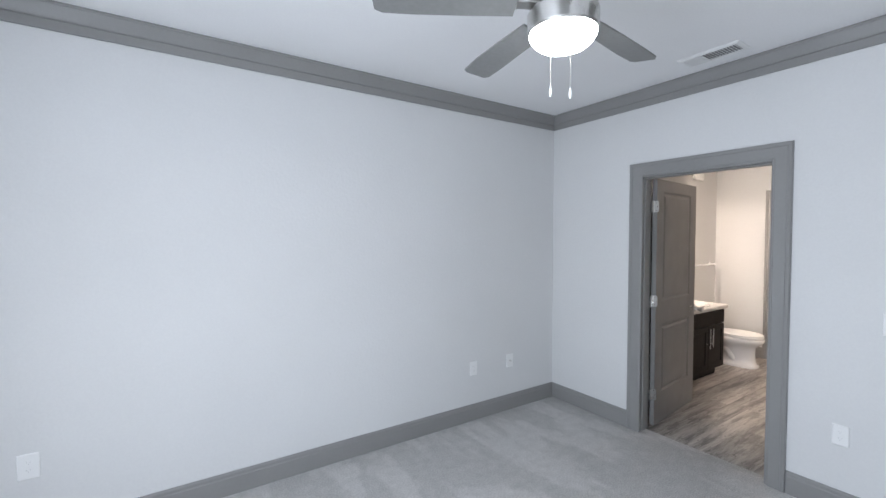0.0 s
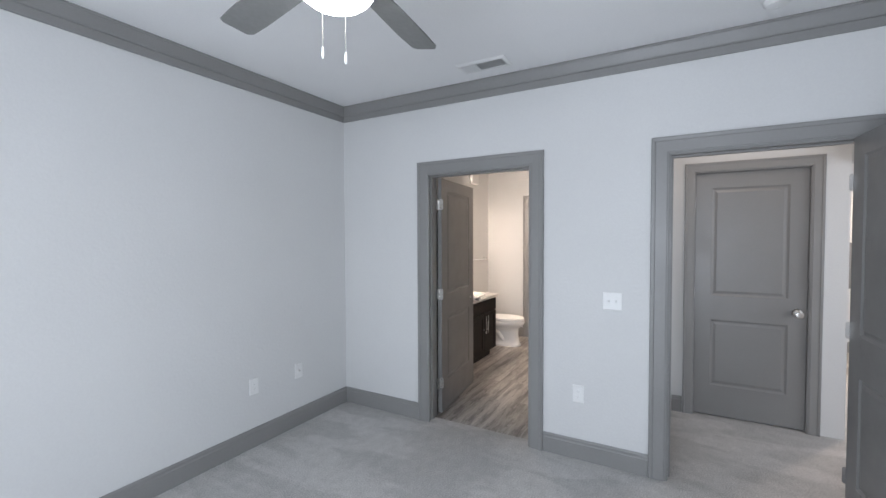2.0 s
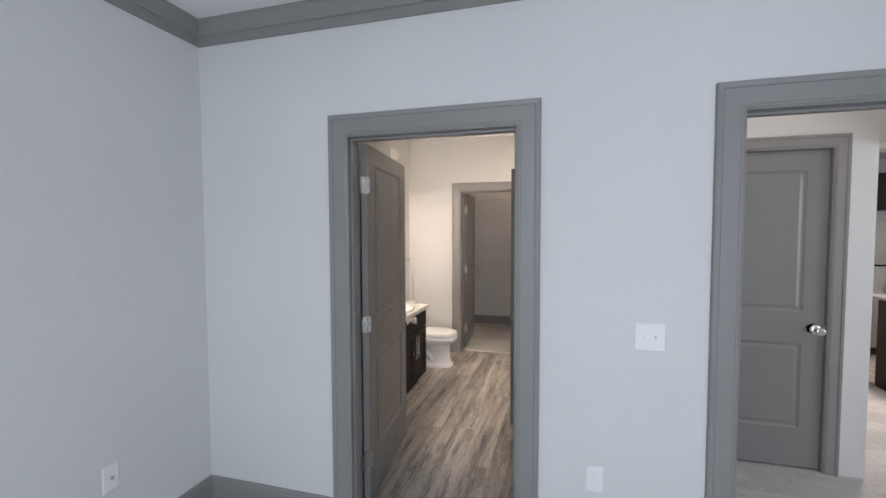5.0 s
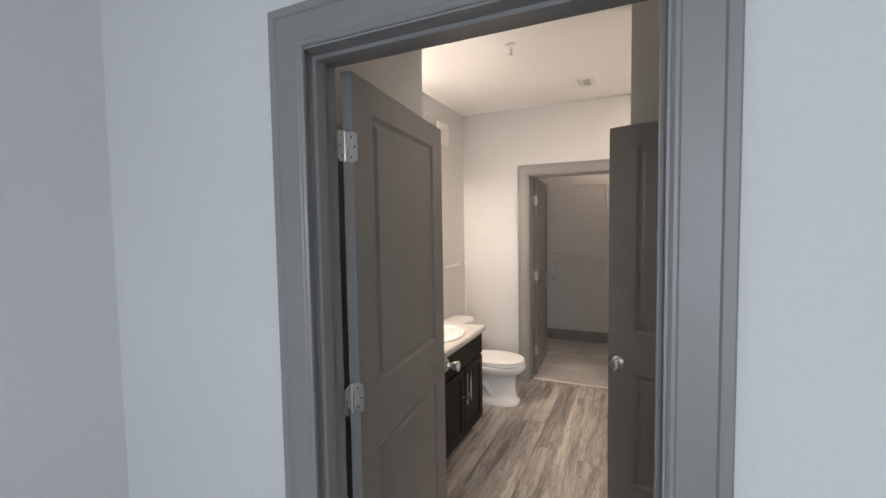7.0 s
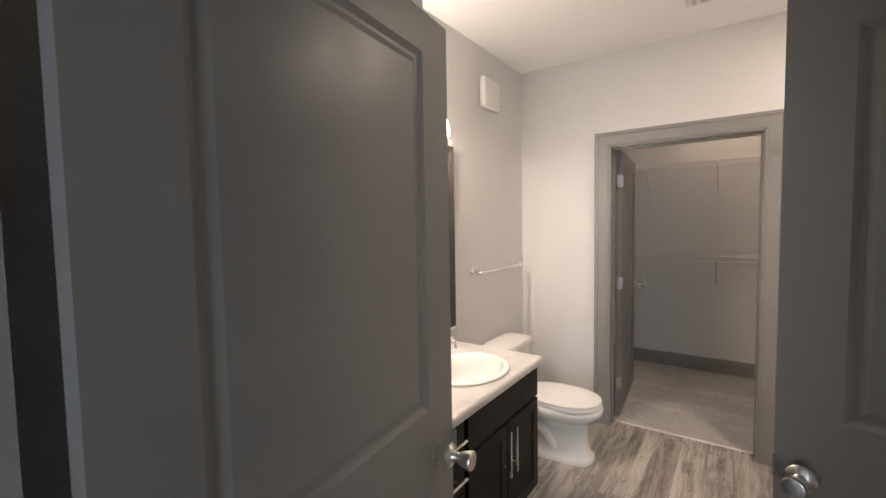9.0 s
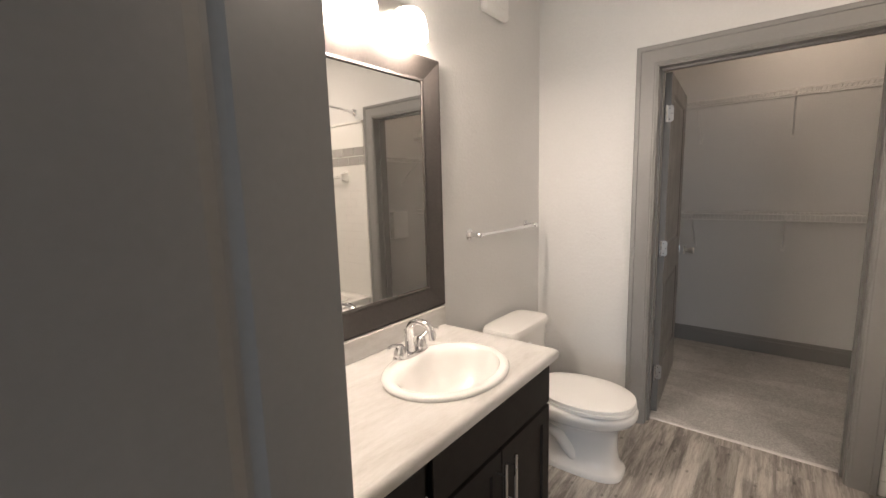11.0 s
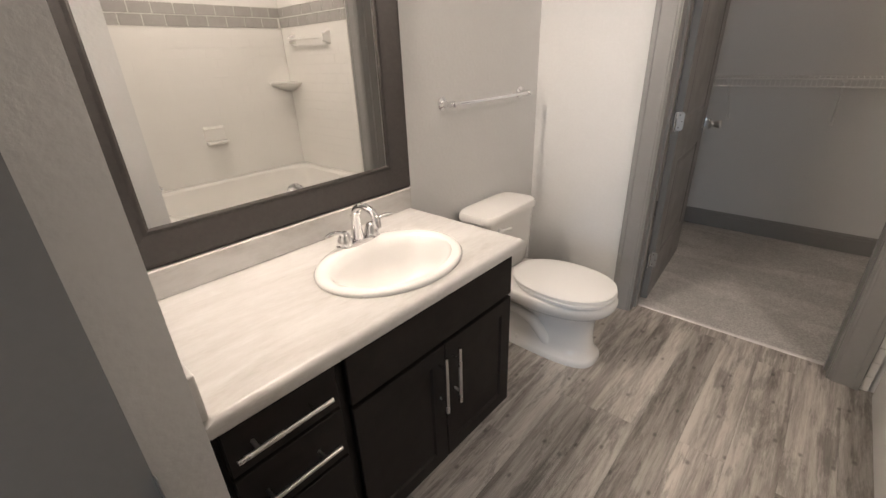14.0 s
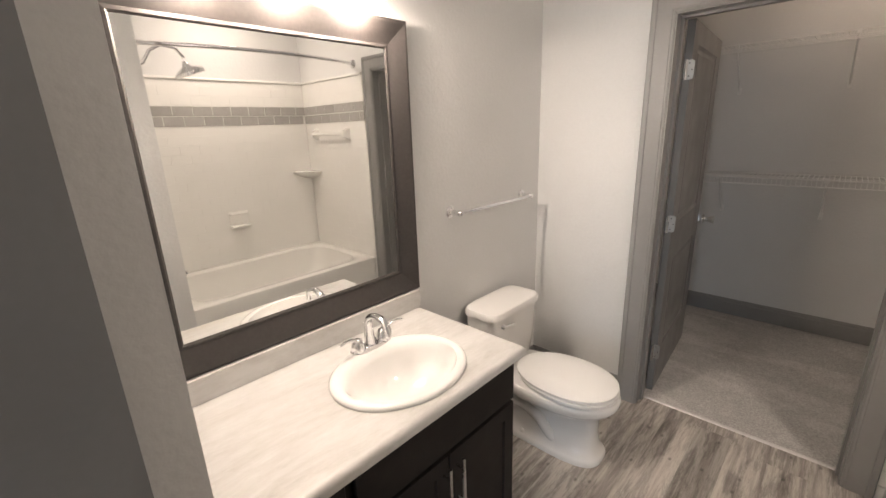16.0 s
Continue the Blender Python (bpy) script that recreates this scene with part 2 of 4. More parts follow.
def lathe(bm, profile, n=24, at=(0, 0, 0), ends=True):
    rings = [[(at[0] + r * math.cos(2 * math.pi * i / n), at[1] + r * math.sin(2 * math.pi * i / n), at[2] + z) for i in range(n)] for r, z in profile]
    return loft(bm, rings, ends, ends)


def tube(bm, pts, r, n=10):
    pts = [Vector(p) for p in pts]
    rings, side = [], None
    for i, p in enumerate(pts):
        d = (pts[min(i + 1, len(pts) - 1)] - pts[max(i - 1, 0)]).normalized()
        if side is None:
            side = d.orthogonal().normalized()
        side = (side - d * side.dot(d)).normalized()
        up = d.cross(side)
        rr = r[i] if isinstance(r, (list, tuple)) else r
        rings.append([p + (side * math.cos(2 * math.pi * k / n) + up * math.sin(2 * math.pi * k / n)) * rr for k in range(n)])
    return loft(bm, rings)


def turned(bm, m):
    bmesh.ops.transform(bm, matrix=m, verts=bm.verts[:])
    return bm


def mesh(name, bm, mat, smooth=None):
    bmesh.ops.recalc_face_normals(bm, faces=bm.faces[:])
    data = bpy.data.meshes.new(name)
    bm.to_mesh(data)
    bm.free()
    data.materials.append(mat)
    if smooth:
        for p in data.polygons:
            p.use_smooth = True
        data.set_sharp_from_angle(angle=radians(smooth))
    return data


def part(name, bm, mat, parent, label="", smooth=None):
    ob = new(name, mesh(name, bm, mat, smooth))
    ob.parent = parent
    return tagged(ob, label)


def thing(name, place, label, category, group="", kind="", turn=(0, 0, 0)):
    ob = new(name)
    ob.matrix_world = pose(*place, *turn)
    return tagged(ob, label, category, group, kind)


def structure(name, bm, mat, label, category, smooth=None):
    return tagged(new(name, mesh(name, bm, mat, smooth)), label, category, kind="structure")


def boxes(*sizes):
    bm = bmesh.new()
    for s in sizes:
        cuboid(bm, *s)
    return bm


# ---- the shell: floors, walls, ceilings ----
TOP = 2.86
structure("floor_1", boxes((-1.4, 3.165, -0.70, 3.03, -0.1, 0.0)), CARPET, "pale grey cut-pile carpet with vacuum marks", "carpet")
structure("floor_2", boxes((3.165, 6.25, -4.6, 0.38, -0.1, 0.0)), CARPET, "pale grey carpet of the hall", "carpet")
structure("floor_3", boxes((6.405, 8.0, 0.6, 3.0, -0.1, 0.003)), CARPET, "grey carpet of the walk-in closet", "carpet")
structure("wall_north", boxes((-1.52, 3.072, 3.03, 3.15, -0.1, TOP)), WALL, "pale grey painted bedroom wall", "wall")
structure("wall_south", boxes((-1.52, 3.072, -0.82, -0.70, -0.1, TOP)), WALL, "pale grey painted bedroom wall", "wall")
structure("wall_west", boxes((-1.52, -1.4, -0.70, -0.45, -0.1, TOP), (-1.52, -1.4, 1.45, 3.03, -0.1, TOP), (-1.52, -1.4, -0.45, 1.45, -0.1, 0.55), (-1.52, -1.4, -0.45, 1.45, 2.05, TOP)), WALL, "pale grey painted bedroom wall round the window", "wall")
HEAD = 2.05
structure("wall_east", boxes((3.072, 3.20, 2.138, 3.15, -0.1, TOP), (3.072, 3.20, 0.385, 1.255, -0.1, TOP), (3.072, 3.20, -1.75, -0.535, -0.1, TOP), (3.072, 3.20, -4.6, -3.25, -0.1, TOP), (3.072, 3.20, -3.25, -1.75, -0.1, 0.7), (3.072, 3.20, -3.25, -1.75, 2.2, TOP), (3.072, 3.20, 1.255, 2.138, HEAD, TOP), (3.072, 3.20, -0.535, 0.385, HEAD, TOP)), WALL, "pale grey painted wall with two doorways", "wall")
structure("ceiling_1", boxes((-1.4, 3.072, -0.70, 3.03, 2.715, TOP)), CEILING, "flat white painted bedroom ceiling", "ceiling")
structure("wall_bath_block", boxes((3.20, 4.175, 2.34, 3.105, -0.1, TOP)), WALL, "textured painted wall beside the vanity", "wall")
structure("wall_bath_north", boxes((4.175, 6.44, 2.98, 3.105, -0.1, TOP)), WALL, "painted bathroom wall behind vanity and toilet", "wall")
structure("wall_bath_east", boxes((6.305, 6.43, 2.305, 2.98, -0.1, TOP), (6.305, 6.43, 0.18, 1.405, -0.1, TOP), (6.305, 6.43, 1.405, 2.305, HEAD, TOP)), WALL, "painted bathroom wall with the closet doorway", "wall")
structure("wall_tub_west", boxes((4.56, 4.74, 0.52, 1.357, -0.1, TOP)), WALL, "painted end wall of the bathtub alcove", "wall")
structure("wall_tub_south", boxes((4.56, 6.305, 0.18, 0.30, -0.1, TOP)), WALL, "painted wall above the tub surround", "wall")
structure("wall_bath_south", boxes((3.20, 4.56, 0.385, 0.52, -0.1, TOP)), WALL, "painted wall between bathroom and hall", "wall")
structure("ceiling_2", boxes((3.20, 6.305, 0.30, 2.98, 2.70, TOP)), CEILING, "white painted bathroom ceiling", "ceiling")
structure("wall_closet_east", boxes((8.0, 8.12, 0.48, 3.12, -0.1, TOP)), WALL, "painted back wall of the closet", "wall")
structure("wall_closet_north", boxes((6.44, 8.0, 3.0, 3.12, -0.1, TOP)), WALL, "painted side wall of the closet", "wall")
structure("wall_closet_south", boxes((6.43, 8.0, 0.48, 0.6, -0.1, TOP)), WALL, "painted side wall of the closet", "wall")
structure("ceiling_3", boxes((6.43, 8.0, 0.6, 3.0, 2.70, TOP)), CEILING, "white painted closet ceiling", "ceiling")
structure("wall_hall_east", boxes((4.31, 4.43, 0.222, 0.385, -0.1, TOP), (4.31, 4.43, -0.775, -0.563, -0.1, TOP), (4.31, 4.43, -0.563, 0.222, 2.08, TOP)), WALL, "painted hall wall with a closed door", "wall")
structure("wall_hall_header", boxes((3.20, 4.43, -0.895, -0.775, 2.076, TOP)), WALL, "painted header over the opening to the kitchen", "wall")
structure("wall_kitchen_north", boxes((4.43, 7.6, -0.775, -0.66, -0.1, TOP)), WALL, "painted wall of the living space", "wall")
structure("wall_kitchen_east", boxes((7.48, 7.6, -2.03, -0.775, -0.1, TOP), (8.2, 8.32, -4.6, -1.91, -0.1, TOP)), WALL, "painted kitchen wall beside the refrigerator", "wall")
structure("wall_kitchen_side", boxes((7.6, 8.2, -2.03, -1.91, -0.1, TOP)), WALL, "painted return wall of the refrigerator alcove", "wall")
structure("wall_kitchen_south", boxes((3.20, 8.2, -4.72, -4.6, -0.1, TOP)), WALL, "plain painted wall closing the kitchen", "wall")
structure("ceiling_4", boxes((3.20, 4.31, -0.775, 0.385, 2.74, TOP)), CEILING, "white painted hall ceiling", "ceiling")
structure("ceiling_5", boxes((3.20, 8.2, -4.6, -0.895, 2.49, TOP), (4.43, 8.2, -0.895, -0.775, 2.49, TOP)), CEILING, "white painted kitchen ceiling", "ceiling")


def window(name, x, y0, y1, z0, z1, label):
    w = thing(name, (x, (y0 + y1) / 2, z0), label, "window", kind="structure")
    h, d = (y1 - y0) / 2, z1 - z0
    part("window_frame", boxes((-0.03, 0.03, -h, -h + 0.05, 0, d), (-0.03, 0.03, h - 0.05, h, 0, d), (-0.03, 0.03, -h + 0.05, h - 0.05, 0, 0.05), (-0.03, 0.03, -h + 0.05, h - 0.05, d - 0.05, d)), PLASTIC, w)


window("window_1", -1.46, -0.45, 1.45, 0.55, 2.05, "plain white bedroom window frame")
# unseen window, added only as an opening for the living space's lamp
window("window_2", 3.136, -3.25, -1.75, 0.7, 2.2, "unseen window frame added for the living space's fill light")


def profile_run(a, b, out, profile):
    """A moulding of constant profile (distance out of the wall, height) from a to b."""
    rings = [[(p[0] + out[0] * d, p[1] + out[1] * d, z) for d, z in profile] for p in (a, b)]
    return loft(bmesh.new(), rings)


BASE = [(0, 0), (0.016, 0), (0.016, 0.105), (0.012, 0.112), (0.012, 0.128), (0.007, 0.138), (0, 0.138)]


def baseboard(a, b, out):
    structure("baseboard", profile_run(a, b, out, BASE), TRIM, "grey painted baseboard with a moulded cap", "baseboard")


for a, b, out in (((-1.4, 3.03), (3.072, 3.03), (0, -1)), ((3.072, 3.014), (3.072, 2.212), (-1, 0)), ((3.072, 1.158), (3.072, 0.482), (-1, 0)), ((-1.4, -0.70), (3.056, -0.70), (0, 1)), ((-1.4, 3.014), (-1.4, -0.684), (1, 0)),
                  ((3.20, 0.385), (4.294, 0.385), (0, -1)), ((4.31, 0.369), (4.31, 0.29), (-1, 0)), ((7.48, -0.785), (7.48, -2.03), (-1, 0)), ((8.0, 3.0), (8.0, 0.6), (-1, 0)),
                  ((6.305, 2.98), (6.305, 2.40), (-1, 0)), ((5.20, 2.98), (6.289, 2.98), (0, -1)), ((3.21, 2.34), (4.165, 2.34), (0, -1))):
    baseboard(a, b, out)


def crown():
    x0, x1, y0, y1 = -1.4, 3.072, -0.70, 3.03
    prof = [(0.0, 2.585), (0.012, 2.585), (0.013, 2.632), (0.022, 2.636), (0.023, 2.645), (0.044, 2.698), (0.050, 2.703), (0.050, 2.714), (0.0, 2.714)]
    bm = bmesh.new()
    rings = [[(cx + sx * d, cy + sy * d, z) for d, z in prof] for cx, cy, sx, sy in ((x0, y0, 1, 1), (x1, y0, -1, 1), (x1, y1, -1, -1), (x0, y1, 1, -1), (x0, y0, 1, 1))]
    loft(bm, rings, False, False)
    bmesh.ops.remove_doubles(bm, verts=bm.verts[:], dist=1e-5)
    structure("crown_moulding", bm, TRIM, "grey painted two-step crown moulding", "moulding")


crown()
CASE = [(0.0, 0.0), (0.0, 0.010), (0.006, 0.014), (0.012, 0.014), (0.016, 0.017), (0.078, 0.019), (0.082, 0.024), (0.100, 0.026), (0.104, 0.022), (0.104, 0.0)]


def casing(axis_x, y0, y1, z, out, wide=1.0):
    """The casing round a doorway in a wall whose face stands at x = axis_x."""
    bm = bmesh.new()
    rings = [[(axis_x + out * v, y + sy * u, h + sz * u) for u, v in [(u * wide, v) for u, v in CASE]] for y, sy, h, sz in ((y0, -1, 0.0, 0), (y0, -1, z, 1), (y1, 1, z, 1), (y1, 1, 0.0, 0))]
    structure("trim", loft(bm, rings), TRIM, "grey painted moulded door casing", "door casing")


def jambs(x0, x1, y0, y1, z, stop):
    t = 0.015
    bm = boxes((x0, x1, y0, y0 + t, 0, z), (x0, x1, y1 - t, y1, 0, z), (x0, x1, y0 + t, y1 - t, z - t, z))
    a, c = stop - 0.018, stop + 0.018
    for b in ((a, c, y0 + t, y0 + t + 0.011, 0, z - t), (a, c, y1 - t - 0.011, y1 - t, 0, z - t), (a, c, y0 + t + 0.011, y1 - t - 0.011, z - t - 0.011, z - t)):
        cuboid(bm, *b)
    structure("trim", bm, TRIM, "grey painted door jamb with a stop", "door jamb")


casing(3.072, 1.264, 2.112, 2.041, -1)
jambs(3.066, 3.205, 1.255, 2.138, HEAD, 3.13)
casing(3.072, -0.500, 0.376, 2.041, -1)
jambs(3.066, 3.205, -0.535, 0.385, HEAD, 3.14)
casing(6.305, 1.414, 2.296, 2.041, -1)
jambs(6.299, 6.436, 1.405, 2.305, HEAD, 6.375)
casing(4.31, -0.554, 0.211, 2.071, -1, 0.73)
jambs(4.304, 4.43, -0.563, 0.222, 2.08, 4.38)


# ---- doors ----
def leaf(width, height=2.025, thick=0.035):
    """A moulded two-panel door leaf: hinge edge at x = 0, free edge at x = width, thickness along y."""
    bm = bmesh.new()
    s = 0.128 if width > 0.75 else 0.115
    xs = (0, s, width - s, width)
    zs = (0.0, 0.255, 0.815, 1.02, 1.925, height)
    steps = ((0.0, 0.0), (0.006, 0.004), (0.014, 0.0085), (0.022, 0.0085), (0.040, 0.003))
    for sign in (-1, 1):
        y = sign * thick / 2
        for i in range(3):
            for j in range(5):
                x0, x1, z0, z1 = xs[i], xs[i + 1], zs[j], zs[j + 1]
                if i == 1 and j in (1, 3):
                    rings = [[(x0 + o, y - sign * d, z0 + o), (x1 - o, y - sign * d, z0 + o), (x1 - o, y - sign * d, z1 - o), (x0 + o, y - sign * d, z1 - o)] for o, d in steps]
                    loft(bm, rings, False, True)
                else:
                    bm.faces.new([bm.verts.new(p) for p in ((x0, y, z0), (x1, y, z0), (x1, y, z1), (x0, y, z1))])
    h = thick / 2
    for q in (((0, -h, 0), (0, h, 0), (0, h, height), (0, -h, height)), ((width, -h, 0), (width, h, 0), (width, h, height), (width, -h, height)), ((0, -h, 0), (width, -h, 0), (width, h, 0), (0, h, 0)), ((0, -h, height), (width, -h, height), (width, h, height), (0, h, height))):
        bm.faces.new([bm.verts.new(p) for p in q])
    bmesh.ops.remove_doubles(bm, verts=bm.verts[:], dist=1e-5)
    return bm


KNOB = [(0.032, 0.0), (0.032, 0.003), (0.027, 0.008), (0.015, 0.011), (0.0125, 0.018), (0.0125, 0.026), (0.016, 0.030), (0.0175, 0.034), (0.0245, 0.058), (0.0250, 0.062), (0.0235, 0.066), (0.020, 0.0675), (0.0005, 0.066)]


def knob(parent, x, z, thick=0.035):
    bm = bmesh.new()
    for sign in (-1, 1):
        piece = lathe(bmesh.new(), KNOB, 24)
        turned(piece, pose(x, sign * thick / 2, z, 90 * -sign))
        data = bpy.data.meshes.new("tmp")
        piece.to_mesh(data)
        piece.free()
        bm.from_mesh(data)
        bpy.data.meshes.remove(data)
    part("door_handle", bm, NICKEL, parent, "satin nickel door knob", 40)


def lever(parent, x, z, thick=0.035, way=1):
    bm = bmesh.new()
    for sign in (-1, 1):
        y = sign * thick / 2
        lat = turned(lathe(bmesh.new(), [(0.033, 0), (0.033, 0.005), (0.027, 0.011), (0.012, 0.012), (0.012, 0.045), (0.009, 0.05)], 20), pose(x, y, z, 90 * -sign))
        data = bpy.data.meshes.new("tmp")
        lat.to_mesh(data)
        lat.free()
        bm.from_mesh(data)
        bpy.data.meshes.remove(data)
        tube(bm, [(x, y + sign * 0.046, z), (x - way * 0.03, y + sign * 0.052, z), (x - way * 0.065, y + sign * 0.050, z + 0.001), (x - way * 0.095, y + sign * 0.046, z - 0.002)], [0.011, 0.011, 0.009, 0.007], 10)
    part("door_handle", bm, NICKEL, parent, "satin nickel door lever", 40)


def round_plate(x0, x1, y0, y1, z0, z1, r, ends):
    """A thin plate in the xz plane whose corners on one long side are rounded off."""
    bend = [math.pi / 2 * k / 5 for k in range(6)]
    if ends > 0:
        rim = [(x0, z0)] + [(x1 - r + r * math.sin(a), z0 + r - r * math.cos(a)) for a in bend] + [(x1 - r + r * math.cos(a), z1 - r + r * math.sin(a)) for a in bend] + [(x0, z1)]
    else:
        rim = [(x1, z1)] + [(x0 + r - r * math.sin(a), z1 - r + r * math.cos(a)) for a in bend] + [(x0 + r - r * math.cos(a), z0 + r - r * math.sin(a)) for a in bend] + [(x1, z0)]
    return loft(bmesh.new(), [[(x, y, z) for x, z in rim] for y in (y0, y1)])


def hinges(parent, side, thick=0.035, zs=(0.26, 1.03, 1.80)):
    for z in zs:
        y = side * (thick / 2 + 0.002)
        plate = turned(round_plate(-0.015, 0.016, -0.001, 0.001, z - 0.045, z + 0.045, 0.012, -side), pose(-0.0012, 0, 0, 0, 0, 90))
        h = part("hinge", plate, ZINC, parent, "dull zinc butt hinge")
        bm = bmesh.new()
        for k in range(5):
            tube(bm, [(-0.014, y, z - 0.046 + k * 0.0185), (-0.014, y, z - 0.0285 + k * 0.0185)], 0.0058, 10)
        part("knuckle", bm, NICKEL, h, "", 40)
        part("jamb_plate", round_plate(-0.056, -0.016, y - 0.001, y + 0.001, z - 0.045, z + 0.045, 0.014, -1), ZINC, h)
        part("leaf_strap", boxes((-0.014, -0.001, y - 0.004 * side - 0.001, y - 0.004 * side + 0.001, z - 0.044, z + 0.044)), ZINC, h)
        for dz in (-0.03, 0.0, 0.03):
            part("screw", turned(lathe(bmesh.new(), [(0.0035, 0.0), (0.003, 0.0008), (0.0005, 0.001)], 8), pose(-0.0022, 0.006 if dz else -0.006, z + dz, 0, -90)), SHADOW_GAP, h)
            part("screw", turned(lathe(bmesh.new(), [(0.0035, 0.0), (0.003, 0.0008), (0.0005, 0.001)], 8), pose(-0.034 if dz else -0.046, y - 0.001 * side, z + dz, 90 * side)), SHADOW_GAP, h)


def door(name, hinge, free, label, side, handle="knob", z0=0.012, handle_z=0.915, hinge_side=1, height=2.025, backset=0.062):
    a, b = Vector((*hinge, 0)), Vector((*free, 0))
    width = (b - a).length
    d = thing(name, (a.x, a.y, z0), label, "door", kind="structure", turn=(0, 0, math.degrees(math.atan2(b.y - a.y, b.x - a.x))))
    part("door_leaf", turned(leaf(width, height), pose(0, side * 0.0175, 0)), DOOR, d)
    if handle == "knob":
        knob(d, width - backset, handle_z)
    else:
        lever(d, width - backset, handle_z)
    part("latch_plate", rounded(width - 0.0005, width + 0.0012, -0.0125, 0.0125, handle_z - 0.028, handle_z + 0.028, 0.0004, 1), NICKEL, d, "satin nickel latch plate")
    hinges(d, hinge_side)
    for o in d.children[1:]:
        o.location.y = side * 0.0175
    return d


door("door_1", (3.250, 2.079), (4.087, 2.178), "grey two-panel bathroom door standing open", 1, handle_z=0.888, backset=0.084)
part("label_scrap", turned(rounded(-0.009, 0.009, -0.006, 0.006, -0.0010, 0.0010, 0.0004, 1), pose(0.60, 0.004, 2.028, 14, 9, 0)), SCRAP, bpy.data.objects["door_1"], "small torn paper label on the top edge")
door("door_2", (3.060, -0.440), (2.180, -0.476), "grey two-panel bedroom door standing wide open", 1, "lever", handle_z=0.898)
door("door_3", (4.314, 0.204), (4.314, -0.545), "grey two-panel hall closet door, closed", 1, height=2.05)
door("door_4", (6.478, 2.240), (7.330, 2.300), "grey two-panel closet door standing open", 1)
door("door_5", (4.170, 0.590), (4.442, 1.455), "grey two-panel door folded open against the tub wall", -1, handle_z=0.872)
structure("threshold_strip", loft(bmesh.new(), [[(6.392, y, 0.0), (6.396, y, 0.005), (6.405, y, 0.008), (6.414, y, 0.005), (6.418, y, 0.0)] for y in (1.42, 2.29)]), ALUMINIUM, "metal threshold strip between planks and carpet", "threshold")


# ---- bedroom: ceiling fan, vent, alarm, plates ----
def ceiling_fan(x, y):
    f = thing("ceiling_fan", (x, y, 2.722), "five-blade ceiling fan with grey blades, nickel body and lit bowl", "ceiling fan")
    part("canopy", lathe(bmesh.new(), [(0.03, -0.075), (0.045, -0.07), (0.064, -0.045), (0.066, -0.0075)], 28), NICKEL, f, "brushed nickel canopy", 40)
    part("downrod", tube(bmesh.new(), [(0, 0, -0.07), (0, 0, -0.22)], 0.013, 14), NICKEL, f)
    part("motor_housing", lathe(bmesh.new(), [(0.03, -0.20), (0.07, -0.21), (0.105, -0.232), (0.118, -0.262), (0.118, -0.335), (0.108, -0.355), (0.085, -0.362)], 36), NICKEL, f, "brushed nickel motor housing", 35)
    part("light_kit", lathe(bmesh.new(), [(0.085, -0.392), (0.110, -0.396), (0.117, -0.405), (0.117, -0.463), (0.112, -0.470)], 36), NICKEL, f, "brushed nickel light fitter", 35)
    part("bowl", lathe(bmesh.new(), [(0.111, -0.466), (0.109, -0.480), (0.098, -0.497), (0.080, -0.511), (0.052, -0.522), (0.024, -0.527), (0.001, -0.528)], 36, ends=False), BOWL, f, "lit frosted glass bowl", 60)
    for k in range(5):
        turn = 8 + 72 * k
        b = bmesh.new()
        outline = [(0.16, -0.048), (0.30, -0.056), (0.50, -0.063), (0.600, -0.062), (0.626, -0.048), (0.634, 0.040), (0.622, 0.057), (0.50, 0.063), (0.30, 0.056), (0.16, 0.048)]
        loft(b, [[(u, v, h) for u, v in outline] for h in (-0.003, 0.003)])
        turned(b, pose(0, 0, -0.385, 0, 0, turn) @ pose(0, 0, 0, 11))
        blade = part("blade", b, BLADE, f, "flat grey blade")
        b = bmesh.new()
        loft(b, [[(u, v, h) for u, v in ((0.085, -0.018), (0.15, -0.016), (0.20, -0.035), (0.235, -0.030), (0.24, 0.030), (0.20, 0.035), (0.15, 0.016), (0.085, 0.018))] for h in (-0.0075, -0.0035)])
        part("blade_iron", turned(b, pose(0, 0, -0.378, 0, 0, turn) @ pose(0, 0, 0, 11)), NICKEL, blade, "brushed nickel blade iron")
    for dx, dy, low, bead in ((-0.020, 0.035, -0.672, 0.004), (0.004, -0.030, -0.692, 0.0045)):
        chain = bmesh.new()
        tube(chain, [(dx, dy, -0.47), (dx, dy, low + 0.03)], 0.0007, 6)
        for i in range(int((-0.47 - low - 0.03) / 0.008)):
            bmesh.ops.create_icosphere(chain, subdivisions=1, radius=0.0012, matrix=Matrix.Translation((dx, dy, -0.475 - 0.008 * i)))
        c = part("pull_chain", chain, BRASS, f, "beaded pull chain")
        part("fob", lathe(bmesh.new(), [(0.002, 0.035), (bead * 0.7, 0.026), (bead, 0.012), (bead * 0.9, 0.003), (0.002, 0.0)], 12, (dx, dy, low)), PLASTIC, c, "white teardrop fob", 50)


ceiling_fan(1.035, 1.18)


